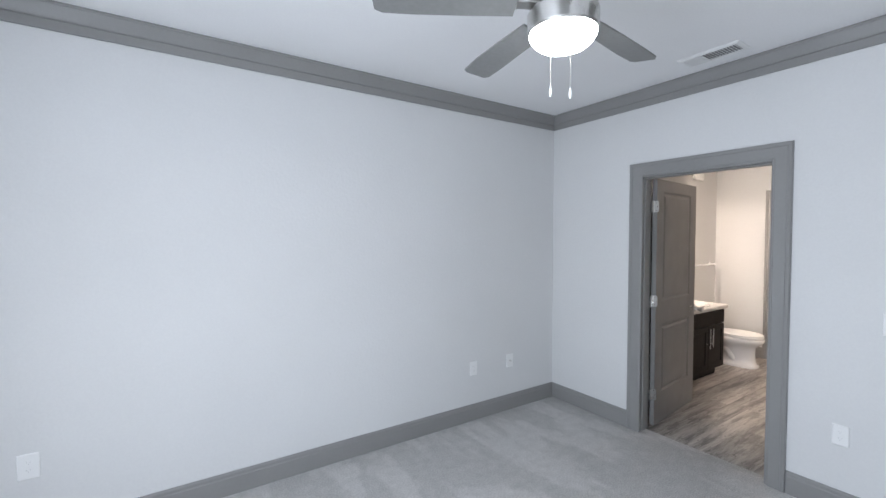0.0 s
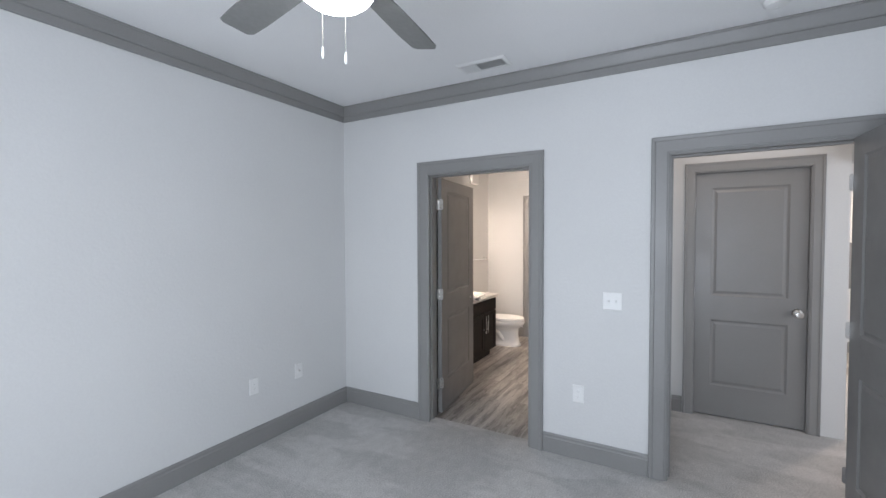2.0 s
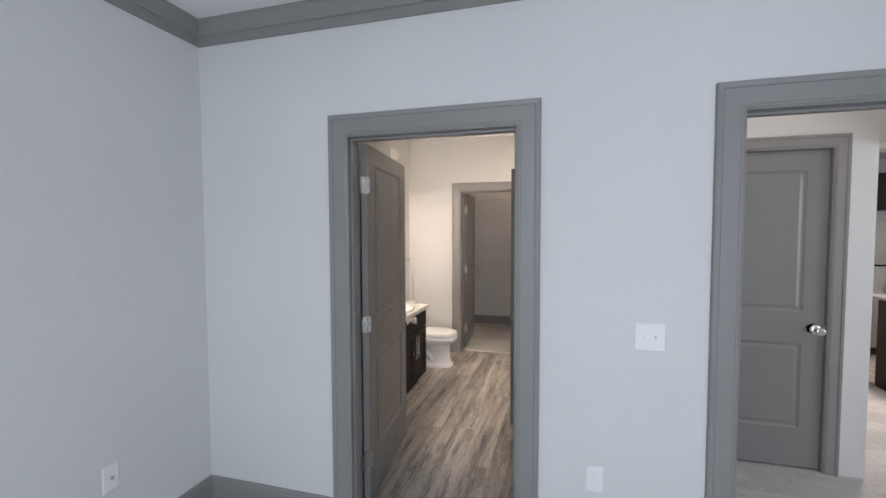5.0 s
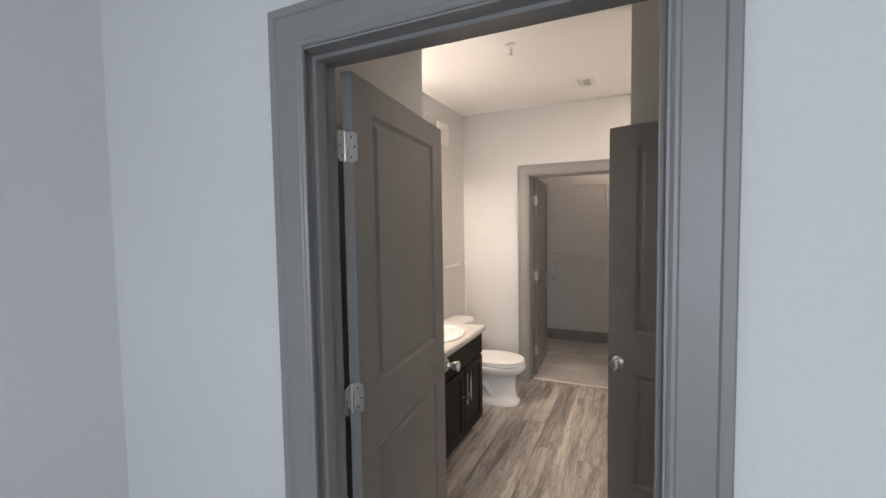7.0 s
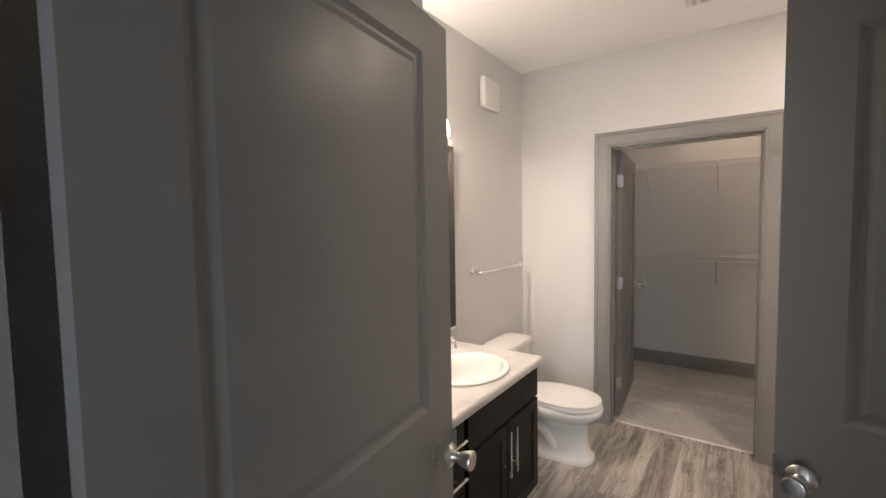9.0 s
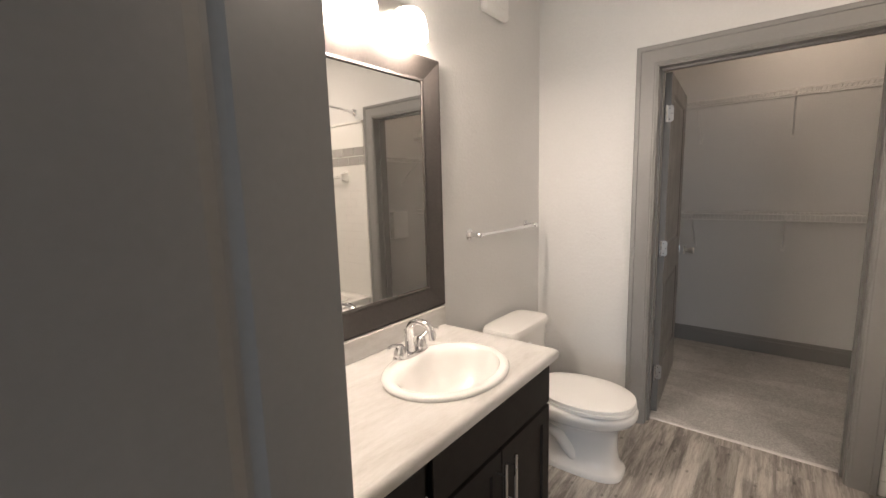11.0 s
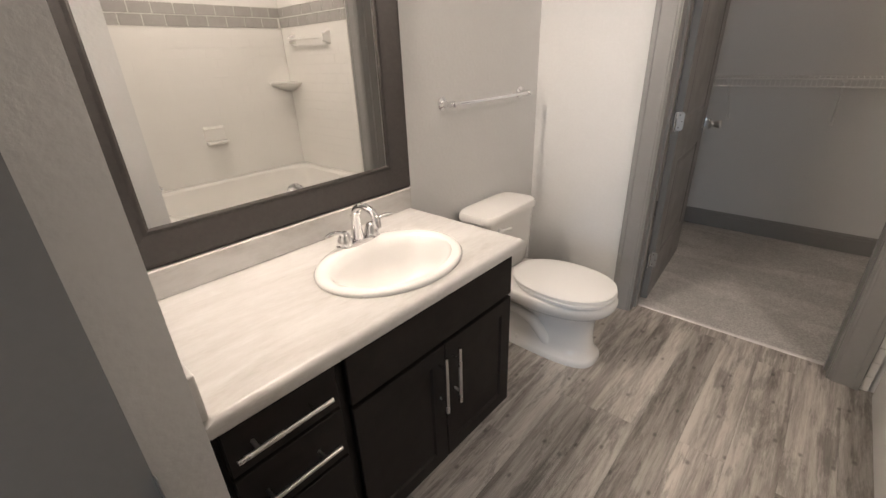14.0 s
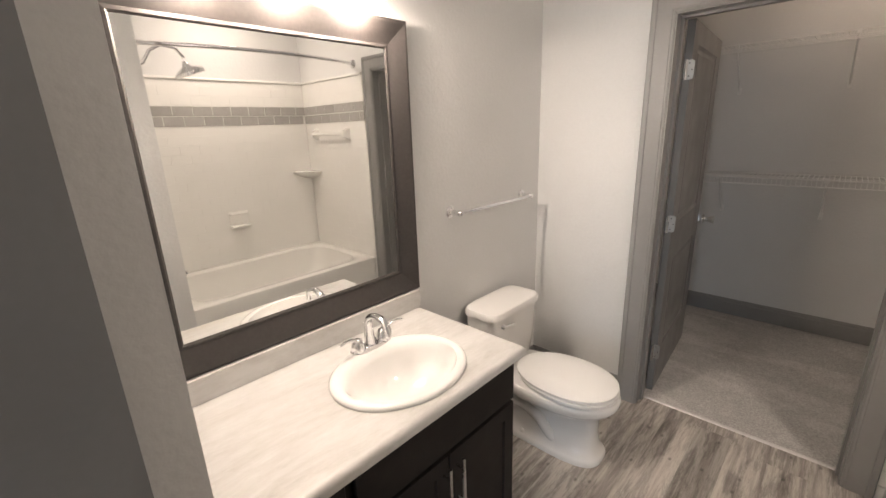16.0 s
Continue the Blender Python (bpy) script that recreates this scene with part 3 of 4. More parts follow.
def louvre_vent(name, x, y, z, w, d, label):
    v = thing(name, (x, y, z), label, "vent")
    bm = bmesh.new()
    rings = [[(-d / 2 - o, -w / 2 - o, h), (d / 2 + o, -w / 2 - o, h), (d / 2 + o, w / 2 + o, h), (-d / 2 - o, w / 2 + o, h)] for o, h in ((0.0, -0.001), (0.0, -0.010), (0.012, -0.010), (0.026, -0.004), (0.028, 0.0))]
    loft(bm, rings, False, False)
    part("frame", bm, PLASTIC, v)
    part("backing", boxes((-d / 2, d / 2, -w / 2, w / 2, -0.002, -0.0005)), DUCT, v, "grey duct opening behind the slats")
    n = int(w / 0.016)
    for i in range(n):
        yy = -w / 2 + (i + 0.5) * w / n
        lean = 32 if i < n * 0.66 else -48
        part("slat", turned(boxes((-d / 2, d / 2, -0.0085, 0.0085, -0.0006, 0.0006)), pose(0, yy, -0.007, lean)), PLASTIC, v)
    part("divider", boxes((-d / 2, d / 2, -w / 2 + w * 0.66 - 0.004, -w / 2 + w * 0.66 + 0.004, -0.013, -0.004)), PLASTIC, v)
    return v


louvre_vent("ceiling_vent", 2.805, 1.505, 2.715, 0.30, 0.12, "white louvred supply vent in the bedroom ceiling")
louvre_vent("ceiling_vent", 5.794, 1.72, 2.70, 0.10, 0.16, "small white louvred vent in the bathroom ceiling")


def smoke_alarm(x, y):
    s = thing("smoke_alarm", (x, y, 2.715), "round white smoke alarm on the ceiling", "smoke alarm")
    part("base", lathe(bmesh.new(), [(0.066, 0.0), (0.066, -0.010), (0.062, -0.014)], 32), PLASTIC, s, "", 40)
    part("cover", lathe(bmesh.new(), [(0.058, -0.012), (0.056, -0.030), (0.046, -0.042), (0.020, -0.046), (0.001, -0.046)], 32), PLASTIC, s, "", 40)
    part("test_button", lathe(bmesh.new(), [(0.009, -0.044), (0.008, -0.049), (0.001, -0.049)], 16, (0.018, 0, 0)), PLASTIC, s)


smoke_alarm(2.77, -0.086)


def sprinkler(x, y, z):
    s = thing("sprinkler_head", (x, y, z), "small chrome fire sprinkler in the bathroom ceiling", "sprinkler")
    part("escutcheon", lathe(bmesh.new(), [(0.034, 0.0), (0.032, -0.006), (0.014, -0.012), (0.012, -0.012)], 24), PLASTIC, s, "white escutcheon plate", 40)
    bm = tube(bmesh.new(), [(0, 0, -0.010), (0, 0, -0.030)], 0.008, 12)
    tube(bm, [(0.007, 0, -0.028), (0.014, 0, -0.042), (0.0, 0, -0.058)], 0.002, 6)
    tube(bm, [(-0.007, 0, -0.028), (-0.014, 0, -0.042), (0.0, 0, -0.058)], 0.002, 6)
    part("frame", bm, CHROME, s, "chrome frame arms")
    part("deflector", lathe(bmesh.new(), [(0.001, -0.057), (0.014, -0.058), (0.014, -0.060), (0.001, -0.060)], 16), CHROME, s)


sprinkler(4.845, 2.055, 2.70)


def wall_plate(kind, place, turn, w=0.075, h=0.118):
    """A plate on a wall; its face looks along its own -y."""
    names = {"outlet": ("wall_outlet", "white duplex outlet plate on the bedroom wall", "outlet"), "switch": ("light_switch", "white two-gang toggle switch plate", "light switch"), "data": ("cable_plate", "white cable plate with one jack on the wall", "wall plate")}
    name, label, cat = names[kind]
    p = thing(name, place, label, cat, "wall plates" if kind == "outlet" else "", turn=turn)
    bm = bmesh.new()
    loft(bm, [[(-w / 2 + o, -d, -h / 2 + o), (w / 2 - o, -d, -h / 2 + o), (w / 2 - o, -d, h / 2 - o), (-w / 2 + o, -d, h / 2 - o)] for o, d in ((0, 0), (0, 0.003), (0.004, 0.006))])
    part("plate", bm, PLASTIC, p)
    if kind == "outlet":
        for dz in (-0.0195, 0.0195):
            r = part("receptacle", loft(bmesh.new(), [[(0.0165 * math.cos(t), -d, dz + 0.0135 * math.sin(t)) for t in [2 * math.pi * i / 20 for i in range(20)]] for d in (0.006, 0.0075)]), PLASTIC, p)
            part("slots", boxes((-0.0072, -0.0058, -0.0079, -0.0074, dz - 0.001, dz + 0.006), (0.0058, 0.0072, -0.0079, -0.0074, dz, dz + 0.005), (-0.0015, 0.0015, -0.0079, -0.0074, dz - 0.008, dz - 0.005)), SLOT, r)
        part("screw", lathe(bmesh.new(), [(0.003, 0.006), (0.0025, 0.0072), (0.0005, 0.0074)], 10), PLASTIC, p).rotation_euler = (radians(90), 0, 0)
    elif kind == "switch":
        for dx in (-0.023, 0.023):
            t = part("toggle_slot", boxes((dx - 0.005, dx + 0.005, -0.0068, -0.0058, -0.012, 0.012)), PLASTIC, p)
            part("toggle", turned(boxes((-0.004, 0.004, -0.014, 0.0, -0.005, 0.005)), pose(dx, -0.006, 0, -25)), PLASTIC, t)
            for dz in (-0.03, 0.03):
                part("screw", turned(lathe(bmesh.new(), [(0.003, 0.0), (0.0025, 0.0012), (0.0005, 0.0014)], 10), pose(dx, -0.006, dz, 90)), PLASTIC, p)
    else:
        part("jack", turned(lathe(bmesh.new(), [(0.008, 0.0), (0.008, 0.004), (0.0045, 0.005), (0.0045, 0.012), (0.001, 0.012)], 12), pose(0, -0.006, 0, 90)), NICKEL, p, "threaded metal jack")
    return p


wall_plate("outlet", (2.095, 3.03, 0.445), (0, 0, 0))
wall_plate("data", (2.51, 3.03, 0.445), (0, 0, 0))
wall_plate("outlet", (-0.66, 3.03, 0.445), (0, 0, 0), 0.085, 0.125)
wall_plate("outlet", (3.072, 0.917, 0.452), (0, 0, -90))
wall_plate("switch", (3.072, 0.702, 1.108), (0, 0, -90), 0.122, 0.118)


# ---- bathroom: vanity, top, basin, faucet ----
def shaker(parent, x0, x1, z0, z1, y, name, rail=0.055):
    """A front with a recessed panel; the face looks along -y."""
    bm = bmesh.new()
    steps = ((0.0, 0.019, 0), (0.0, 0.0015, 0), (0.002, 0.0, 0), (rail, 0.0, 0), (rail + 0.004, 0.007, 0), (rail + 0.006, 0.0075, 0))
    loft(bm, [[(x0 + o, y + d, z0 + o), (x1 - o, y + d, z0 + o), (x1 - o, y + d, z1 - o), (x0 + o, y + d, z1 - o)] for o, d, _ in steps])
    return part(name, bm, ESPRESSO, parent)


def bar_pull(parent, a, b):
    a, b = Vector(a), Vector(b)
    d = (b - a).normalized()
    bm = tube(bmesh.new(), [a, b], 0.006, 12)
    for k in (0.2, 0.8):
        q = a.lerp(b, k)
        tube(bm, [q, q + Vector((0, 0.032, 0))], 0.0045, 8)
    part("handle", bm, NICKEL, parent, "brushed nickel bar pull", 40)


def vanity():
    v = thing("vanity_cabinet", (4.694, 2.692, 0), "espresso bathroom vanity cabinet with two doors and drawers", "vanity")
    ox, oy = -4.77, -2.67

    def at(bm):
        return turned(bm, pose(ox, oy, 0))

    for name, size in (("side_panel", (4.266, 4.284, 2.39, 2.95, 0.095, 0.751)), ("side_panel", (5.250, 5.268, 2.39, 2.95, 0.095, 0.751)), ("back_panel", (4.284, 5.250, 2.93, 2.95, 0.095, 0.751)), ("bottom_panel", (4.284, 5.250, 2.41, 2.93, 0.095, 0.113)), ("face_frame", (4.284, 5.250, 2.3915, 2.41, 0.113, 0.751))):
        part(name, at(rounded(*size, 0.001, 1)), ESPRESSO, v)
    part("toe_kick", at(boxes((4.284, 5.250, 2.452, 2.466, 0.0, 0.095))), ESPRESSO, v, "recessed dark toe kick")
    for z0, z1, zp in ((0.628, 0.746, 0.694), (0.470, 0.618, 0.545), (0.108, 0.460, 0.31)):
        d = part("drawer", at(rounded(4.274, 4.532, 2.371, 2.390, z0, z1, 0.002, 1)), ESPRESSO, v, "flat espresso drawer front")
        bar_pull(d, (4.284 + ox, 2.337 + oy, zp), (4.497 + ox, 2.337 + oy, zp))
    part("false_front", at(rounded(4.562, 5.264, 2.371, 2.390, 0.600, 0.746, 0.002, 1)), ESPRESSO, v, "flat espresso false front under the basin")
    for x0, x1, xp in ((4.562, 4.901, 4.873), (4.906, 5.264, 4.936)):
        d = shaker(v, x0 + ox, x1 + ox, 0.108, 0.586, 2.371 + oy, "door")
        bar_pull(d, (xp + ox, 2.337 + oy, 0.356), (xp + ox, 2.337 + oy, 0.570))


vanity()
SINK = (4.842, 2.622)


def countertop():
    x0, x1, y0, y1, z = 4.177, 5.246, 2.378, 2.978, 0.797
    cx, cy = SINK
    angles = sorted([2 * math.pi * i / 96 for i in range(96)] + [math.atan2(b - cy, a - cx) % (2 * math.pi) for a in (x0, x1) for b in (y0, y1)])

    def edge(inset, h):
        out = []
        for a in angles:
            c, s = math.cos(a), math.sin(a)
            k = min(((x1 - inset - cx) / c if c > 0 else (x0 + inset - cx) / c) if abs(c) > 1e-9 else 9, ((y1 - inset - cy) / s if s > 0 else (y0 + inset - cy) / s) if abs(s) > 1e-9 else 9)
            out.append((cx + c * k, cy + s * k, h))
        return out

    hole = [(cx + 0.232 * math.cos(a), cy + 0.184 * math.sin(a)) for a in angles]
    bm = bmesh.new()
    rings = [[(a, b, z - 0.044) for a, b in hole], [(a, b, z) for a, b in hole], edge(0.020, z), edge(0.009, z - 0.002), edge(0.002, z - 0.009), edge(0.0, z - 0.018), edge(0.002, z - 0.036), edge(0.010, z - 0.044), [(a, b, z - 0.044) for a, b in hole]]
    loft(bm, rings, False, False)
    bmesh.ops.remove_doubles(bm, verts=bm.verts[:], dist=1e-5)
    turned(bm, pose(-cx, -2.67, 0))
    c = thing("countertop", (cx, 2.67, 0), "pale marbled laminate countertop with a rolled front edge", "countertop")
    part("top", bm, LAMINATE, c, "", 35)
    part("backsplash", turned(rounded(x0 + 0.02, x1 - 0.002, 2.938, 2.978, z + 0.0005, z + 0.088, 0.004, 2), pose(-cx, -2.67, 0)), LAMINATE, c, "low laminate backsplash")
    part("side_splash", turned(rounded(x0, x0 + 0.018, 2.390, 2.978, z + 0.0005, z + 0.103, 0.004, 2), pose(-cx, -2.67, 0)), LAMINATE, c, "low laminate side splash")


countertop()


def basin():
    cx, cy = SINK
    b = thing("basin", (cx, cy, 0.797), "white oval drop-in basin in the countertop", "sink")
    prof = ((0.248, 0.205, 0.000), (0.250, 0.207, 0.006), (0.244, 0.202, 0.013), (0.232, 0.191, 0.016), (0.214, 0.174, 0.013))
    rings = [oval(0, 0, z, rx, ry, 56) for rx, ry, z in prof]
    for k, (rx, ry, z) in enumerate(((0.208, 0.158, 0.004), (0.196, 0.147, -0.020), (0.180, 0.132, -0.060), (0.150, 0.108, -0.098), (0.105, 0.075, -0.122), (0.055, 0.042, -0.131), (0.020, 0.020, -0.134))):
        rings.append(oval(0, -0.018 if k else -0.014, z, rx, ry, 56))
    part("bowl", loft(bmesh.new(), rings, False, True), PORCELAIN, b, "glazed white bowl", 60)
    drain = part("drain", lathe(bmesh.new(), [(0.026, -0.133), (0.026, -0.129), (0.020, -0.128), (0.018, -0.132)], 24, (0, -0.018, 0)), CHROME, b, "chrome drain ring", 40)
    part("stopper", lathe(bmesh.new(), [(0.016, -0.131), (0.015, -0.124), (0.008, -0.121), (0.001, -0.121)], 20, (0, -0.018, 0)), CHROME, drain, "", 40)
    part("overflow", turned(lathe(bmesh.new(), [(0.009, 0.0), (0.009, 0.002), (0.006, 0.002)], 14), pose(0, -0.158, -0.035, -70)), CHROME, b)


basin()


def faucet():
    f = thing("faucet", (4.862, 2.810, 0.803), "chrome two-handle centerset faucet behind the basin", "faucet")
    plate = [oval(0, 0, z, rx, ry, 36, 3.0) for rx, ry, z in ((0.080, 0.027, 0.0), (0.080, 0.027, 0.010), (0.074, 0.022, 0.018))]
    part("base_plate", loft(bmesh.new(), plate), CHROME, f, "", 40)
    arc = [(0, 0.004, 0.015), (0, 0.006, 0.06)] + [(0, 0.004 - 0.052 * (1 - math.cos(a)), 0.105 + 0.048 * math.sin(a)) for a in [math.pi * k / 10 for k in range(0, 10)]] + [(0, -0.100, 0.088)]
    part("spout", tube(bmesh.new(), arc, [0.021, 0.016] + [0.0135] * 4 + [0.0125] * 6 + [0.012], 16), CHROME, f, "arched chrome spout", 50)
    for s in (-1, 1):
        h = part("handle", lathe(bmesh.new(), [(0.024, 0.012), (0.023, 0.03), (0.018, 0.045), (0.015, 0.058), (0.006, 0.064), (0.001, 0.064)], 24, (s * 0.052, 0, 0)), CHROME, f, "chrome lever handle", 50)
        part("lever", tube(bmesh.new(), [(s * 0.052, 0, 0.050), (s * 0.075, -0.006, 0.070), (s * 0.105, -0.014, 0.080), (s * 0.128, -0.018, 0.076)], [0.009, 0.008, 0.006, 0.0045], 12), CHROME, h, "", 50)
    part("lift_rod", lathe(bmesh.new(), [(0.003, 0.015), (0.003, 0.085), (0.007, 0.09), (0.006, 0.102), (0.001, 0.104)], 12, (0, 0.024, 0)), CHROME, f, "", 40)

    f.scale = (1.1, 1.1, 0.90)

faucet()


def framed_mirror(x0, x1, z0, z1, y):
    m = thing("wall_mirror", ((x0 + x1) / 2, y, z0), "large wall mirror in a wide dark sloping frame", "mirror")
    cx = (x0 + x1) / 2
    w, h = (x1 - x0) / 2, z1 - z0
    prof = ((0.0, 0.0), (0.0, 0.030), (0.006, 0.036), (0.014, 0.036), (0.088, 0.016), (0.098, 0.018), (0.104, 0.014), (0.104, 0.004), (0.104, 0.0))
    sides = {"top": ((-w, h, 1, -1), (w, h, -1, -1)), "bottom": ((w, 0, -1, 1), (-w, 0, 1, 1)), "left": ((-w, 0, 1, 1), (-w, h, 1, -1)), "right": ((w, h, -1, -1), (w, 0, -1, 1))}
    for ends in sides.values():
        part("frame_rail", loft(bmesh.new(), [[(px + sx * u, -d, pz + sz * u) for u, d in prof] for px, pz, sx, sz in ends]), FRAME, m, "dark mitred frame rail")
    part("glass", boxes((-w + 0.097, w - 0.097, -0.012, -0.004, 0.097, h - 0.097)), MIRROR, m, "clear silvered glass")


framed_mirror(4.207, 5.253, 0.887, 1.977, 2.98)


def vanity_light():
    v = thing("vanity_light", (4.755, 2.98, 2.112), "three-shade nickel vanity light above the mirror, lit", "wall lamp")
    part("back_plate", turned(rounded(-0.34, 0.34, -0.025, 0.0, -0.045, 0.045, 0.008, 2), Matrix()), NICKEL, v, "brushed nickel bar")
    for x in (-0.255, 0.0, 0.255):
        a = part("arm", tube(bmesh.new(), [(x, -0.02, 0.0), (x, -0.05, 0.012), (x, -0.076, 0.0), (x, -0.083, -0.02)], 0.008, 10), NICKEL, v, "", 40)
        part("shade", lathe(bmesh.new(), [(0.022, 0.0), (0.045, -0.006), (0.062, -0.025), (0.070, -0.060), (0.074, -0.112), (0.070, -0.112), (0.066, -0.062), (0.058, -0.028), (0.042, -0.010), (0.020, -0.004)], 28, (x, -0.083, -0.008), ends=False), SHADE, a, "lit frosted glass shade", 50)


vanity_light()


def towel_bar(x0, x1, z, y):
    t = thing("towel_bar", ((x0 + x1) / 2, y, z), "chrome towel bar on the wall above the toilet", "towel bar")
    w = (x1 - x0) / 2
    part("bar", tube(bmesh.new(), [(-w - 0.012, -0.062, 0), (w + 0.012, -0.062, 0)], 0.008, 14), CHROME, t, "", 40)
    for s in (-1, 1):
        part("post", turned(lathe(bmesh.new(), [(0.030, 0.0), (0.030, 0.006), (0.024, 0.012), (0.013, 0.018), (0.010, 0.040), (0.015, 0.050), (0.016, 0.066), (0.011, 0.076), (0.001, 0.078)], 24), pose(s * w, 0, 0, 90)), CHROME, t, "turned chrome post", 40)


towel_bar(5.503, 6.118, 1.19, 2.98)


def chime_box():
    c = thing("chime_box", (5.74, 2.98, 2.40), "white louvred box high on the bathroom wall", "wall unit")
    part("cover", rounded(-0.115, 0.115, -0.045, 0.0, -0.105, 0.105, 0.02, 4), PLASTIC, c, "", 40)
    for i in range(5):
        part("louvre", boxes((-0.07, 0.07, -0.0475, -0.0445, -0.06 + i * 0.03, -0.052 + i * 0.03)), PLASTIC, c)


chime_box()


def toilet(cx, back):
    t = thing("toilet", (cx, back, 0), "white porcelain two-piece toilet with closed lid", "toilet")
    # y runs forward from the wall as -y

    def ring(z, y_front, y_back, half, power=2.3, egg=0.0):
        mid, ry = -(y_front + y_back) / 2, (y_front - y_back) / 2
        return [(x, y, z) for x, y, _ in oval(0, mid, 0, half, ry, 44, power, egg)]

    part("base", loft(bmesh.new(), [ring(0.0, 0.712, 0.10, 0.130, 3.2), ring(0.018, 0.712, 0.10, 0.130, 3.2), ring(0.030, 0.706, 0.104, 0.124, 3.1), ring(0.042, 0.690, 0.108, 0.110, 3.0), ring(0.085, 0.682, 0.11, 0.104, 2.8), ring(0.14, 0.676, 0.11, 0.101, 2.6), ring(0.20, 0.678, 0.11, 0.106, 2.4), ring(0.24, 0.684, 0.10, 0.124, 2.3), ring(0.266, 0.715, 0.08, 0.158, 2.2), ring(0.290, 0.748, 0.07, 0.184, 2.2), ring(0.315, 0.764, 0.06, 0.194, 2.2), ring(0.341, 0.766, 0.06, 0.195, 2.2), ring(0.351, 0.758, 0.062, 0.189, 2.2), ring(0.353, 0.744, 0.065, 0.181, 2.2)]), PORCELAIN, t, "glazed pedestal and bowl", 50)
    for s in (-1, 1):
        part("bolt_cap", lathe(bmesh.new(), [(0.014, 0.028), (0.013, 0.044), (0.007, 0.052), (0.001, 0.053)], 16, (s * 0.106, -0.33, 0)), PORCELAIN, t, "", 50)
        part("trapway", tube(bmesh.new(), [(s * 0.080, -0.15, 0.06), (s * 0.090, -0.19, 0.15), (s * 0.096, -0.26, 0.205), (s * 0.098, -0.34, 0.215), (s * 0.098, -0.42, 0.175), (s * 0.090, -0.475, 0.10), (s * 0.075, -0.50, 0.05)], [0.028, 0.034, 0.038, 0.039, 0.036, 0.032, 0.024], 14), PORCELAIN, t, "moulded trapway bulge", 60)
    part("seat", loft(bmesh.new(), [ring(0.354, 0.748, 0.27, 0.180, 2.15, -0.02), ring(0.357, 0.756, 0.265, 0.186, 2.15, -0.02), ring(0.370, 0.756, 0.265, 0.186, 2.15, -0.02), ring(0.374, 0.750, 0.27, 0.181, 2.15, -0.02)]), PLASTIC, t, "white seat", 40)
    part("lid", loft(bmesh.new(), [ring(0.376, 0.748, 0.255, 0.181, 2.15, -0.02), ring(0.379, 0.754, 0.25, 0.185, 2.15, -0.02), ring(0.390, 0.752, 0.25, 0.184, 2.15, -0.02), ring(0.397, 0.735, 0.262, 0.168, 2.15, -0.02), ring(0.400, 0.66, 0.30, 0.10, 2.1)]), PLASTIC, t, "closed white lid", 40)
    part("tank", loft(bmesh.new(), [ring(0.352, 0.205, 0.03, 0.165, 5), ring(0.362, 0.212, 0.025, 0.180, 5), ring(0.479, 0.217, 0.022, 0.198, 6), ring(0.651, 0.222, 0.02, 0.210, 6)]), PORCELAIN, t, "glazed tank", 40)
    part("tank_lid", loft(bmesh.new(), [ring(0.652, 0.228, 0.014, 0.216, 5), ring(0.656, 0.236, 0.010, 0.222, 5), ring(0.678, 0.236, 0.010, 0.222, 5), ring(0.690, 0.228, 0.016, 0.214, 5), ring(0.695, 0.20, 0.04, 0.18, 4)]), PORCELAIN, t, "glazed tank lid", 40)
    lev = part("flush_lever", tube(bmesh.new(), [(-0.135, -0.232, 0.612), (-0.10, -0.240, 0.612), (-0.06, -0.238, 0.604)], [0.007, 0.006, 0.008], 10), PLASTIC, t, "white flush lever", 50)
    part("lever_boss", turned(lathe(bmesh.new(), [(0.013, 0.0), (0.013, 0.012), (0.009, 0.018), (0.001, 0.018)], 16), pose(-0.135, -0.219, 0.612, 90)), PLASTIC, lev)
    return t


toilet(5.752, 2.966)


# ---- bathroom: tub alcove ----
def bathtub():
    x0, x1, y0, y1, top = 4.744, 6.301, 0.304, 1.268, 0.45
    cx, cy = (x0 + x1) / 2, (y0 + y1) / 2
    w, d = (x1 - x0) / 2, (y1 - y0) / 2
    t = thing("bathtub", (cx, cy, 0), "white alcove bathtub with a plain front apron", "bathtub")
    bm = bmesh.new()
    rings = [oval(0, 0, 0.0, w, d, 64, 60), oval(0, 0, top - 0.02, w, d, 64, 60), oval(0, 0, top - 0.005, w - 0.004, d - 0.004, 64, 50), oval(0, 0, top, w - 0.014, d - 0.014, 64, 40)]
    rings += [oval(0.0, 0.0, h, w - a, d - b, 64, p) for h, a, b, p in ((top, 0.075, 0.085, 7), (top - 0.012, 0.09, 0.10, 6), (top - 0.12, 0.11, 0.115, 5), (top - 0.26, 0.15, 0.135, 4.5), (top - 0.34, 0.20, 0.17, 4), (top - 0.36, 0.28, 0.24, 4))]
    part("shell", loft(bm, rings, True, True), ACRYLIC, t, "glossy white shell", 40)
    part("overflow_plate", turned(lathe(bmesh.new(), [(0.035, 0.0), (0.034, 0.006), (0.02, 0.012), (0.001, 0.013)], 24), pose(-w + 0.112, 0, 0.33, 0, 82)), CHROME, t, "chrome overflow plate", 40)


bathtub()


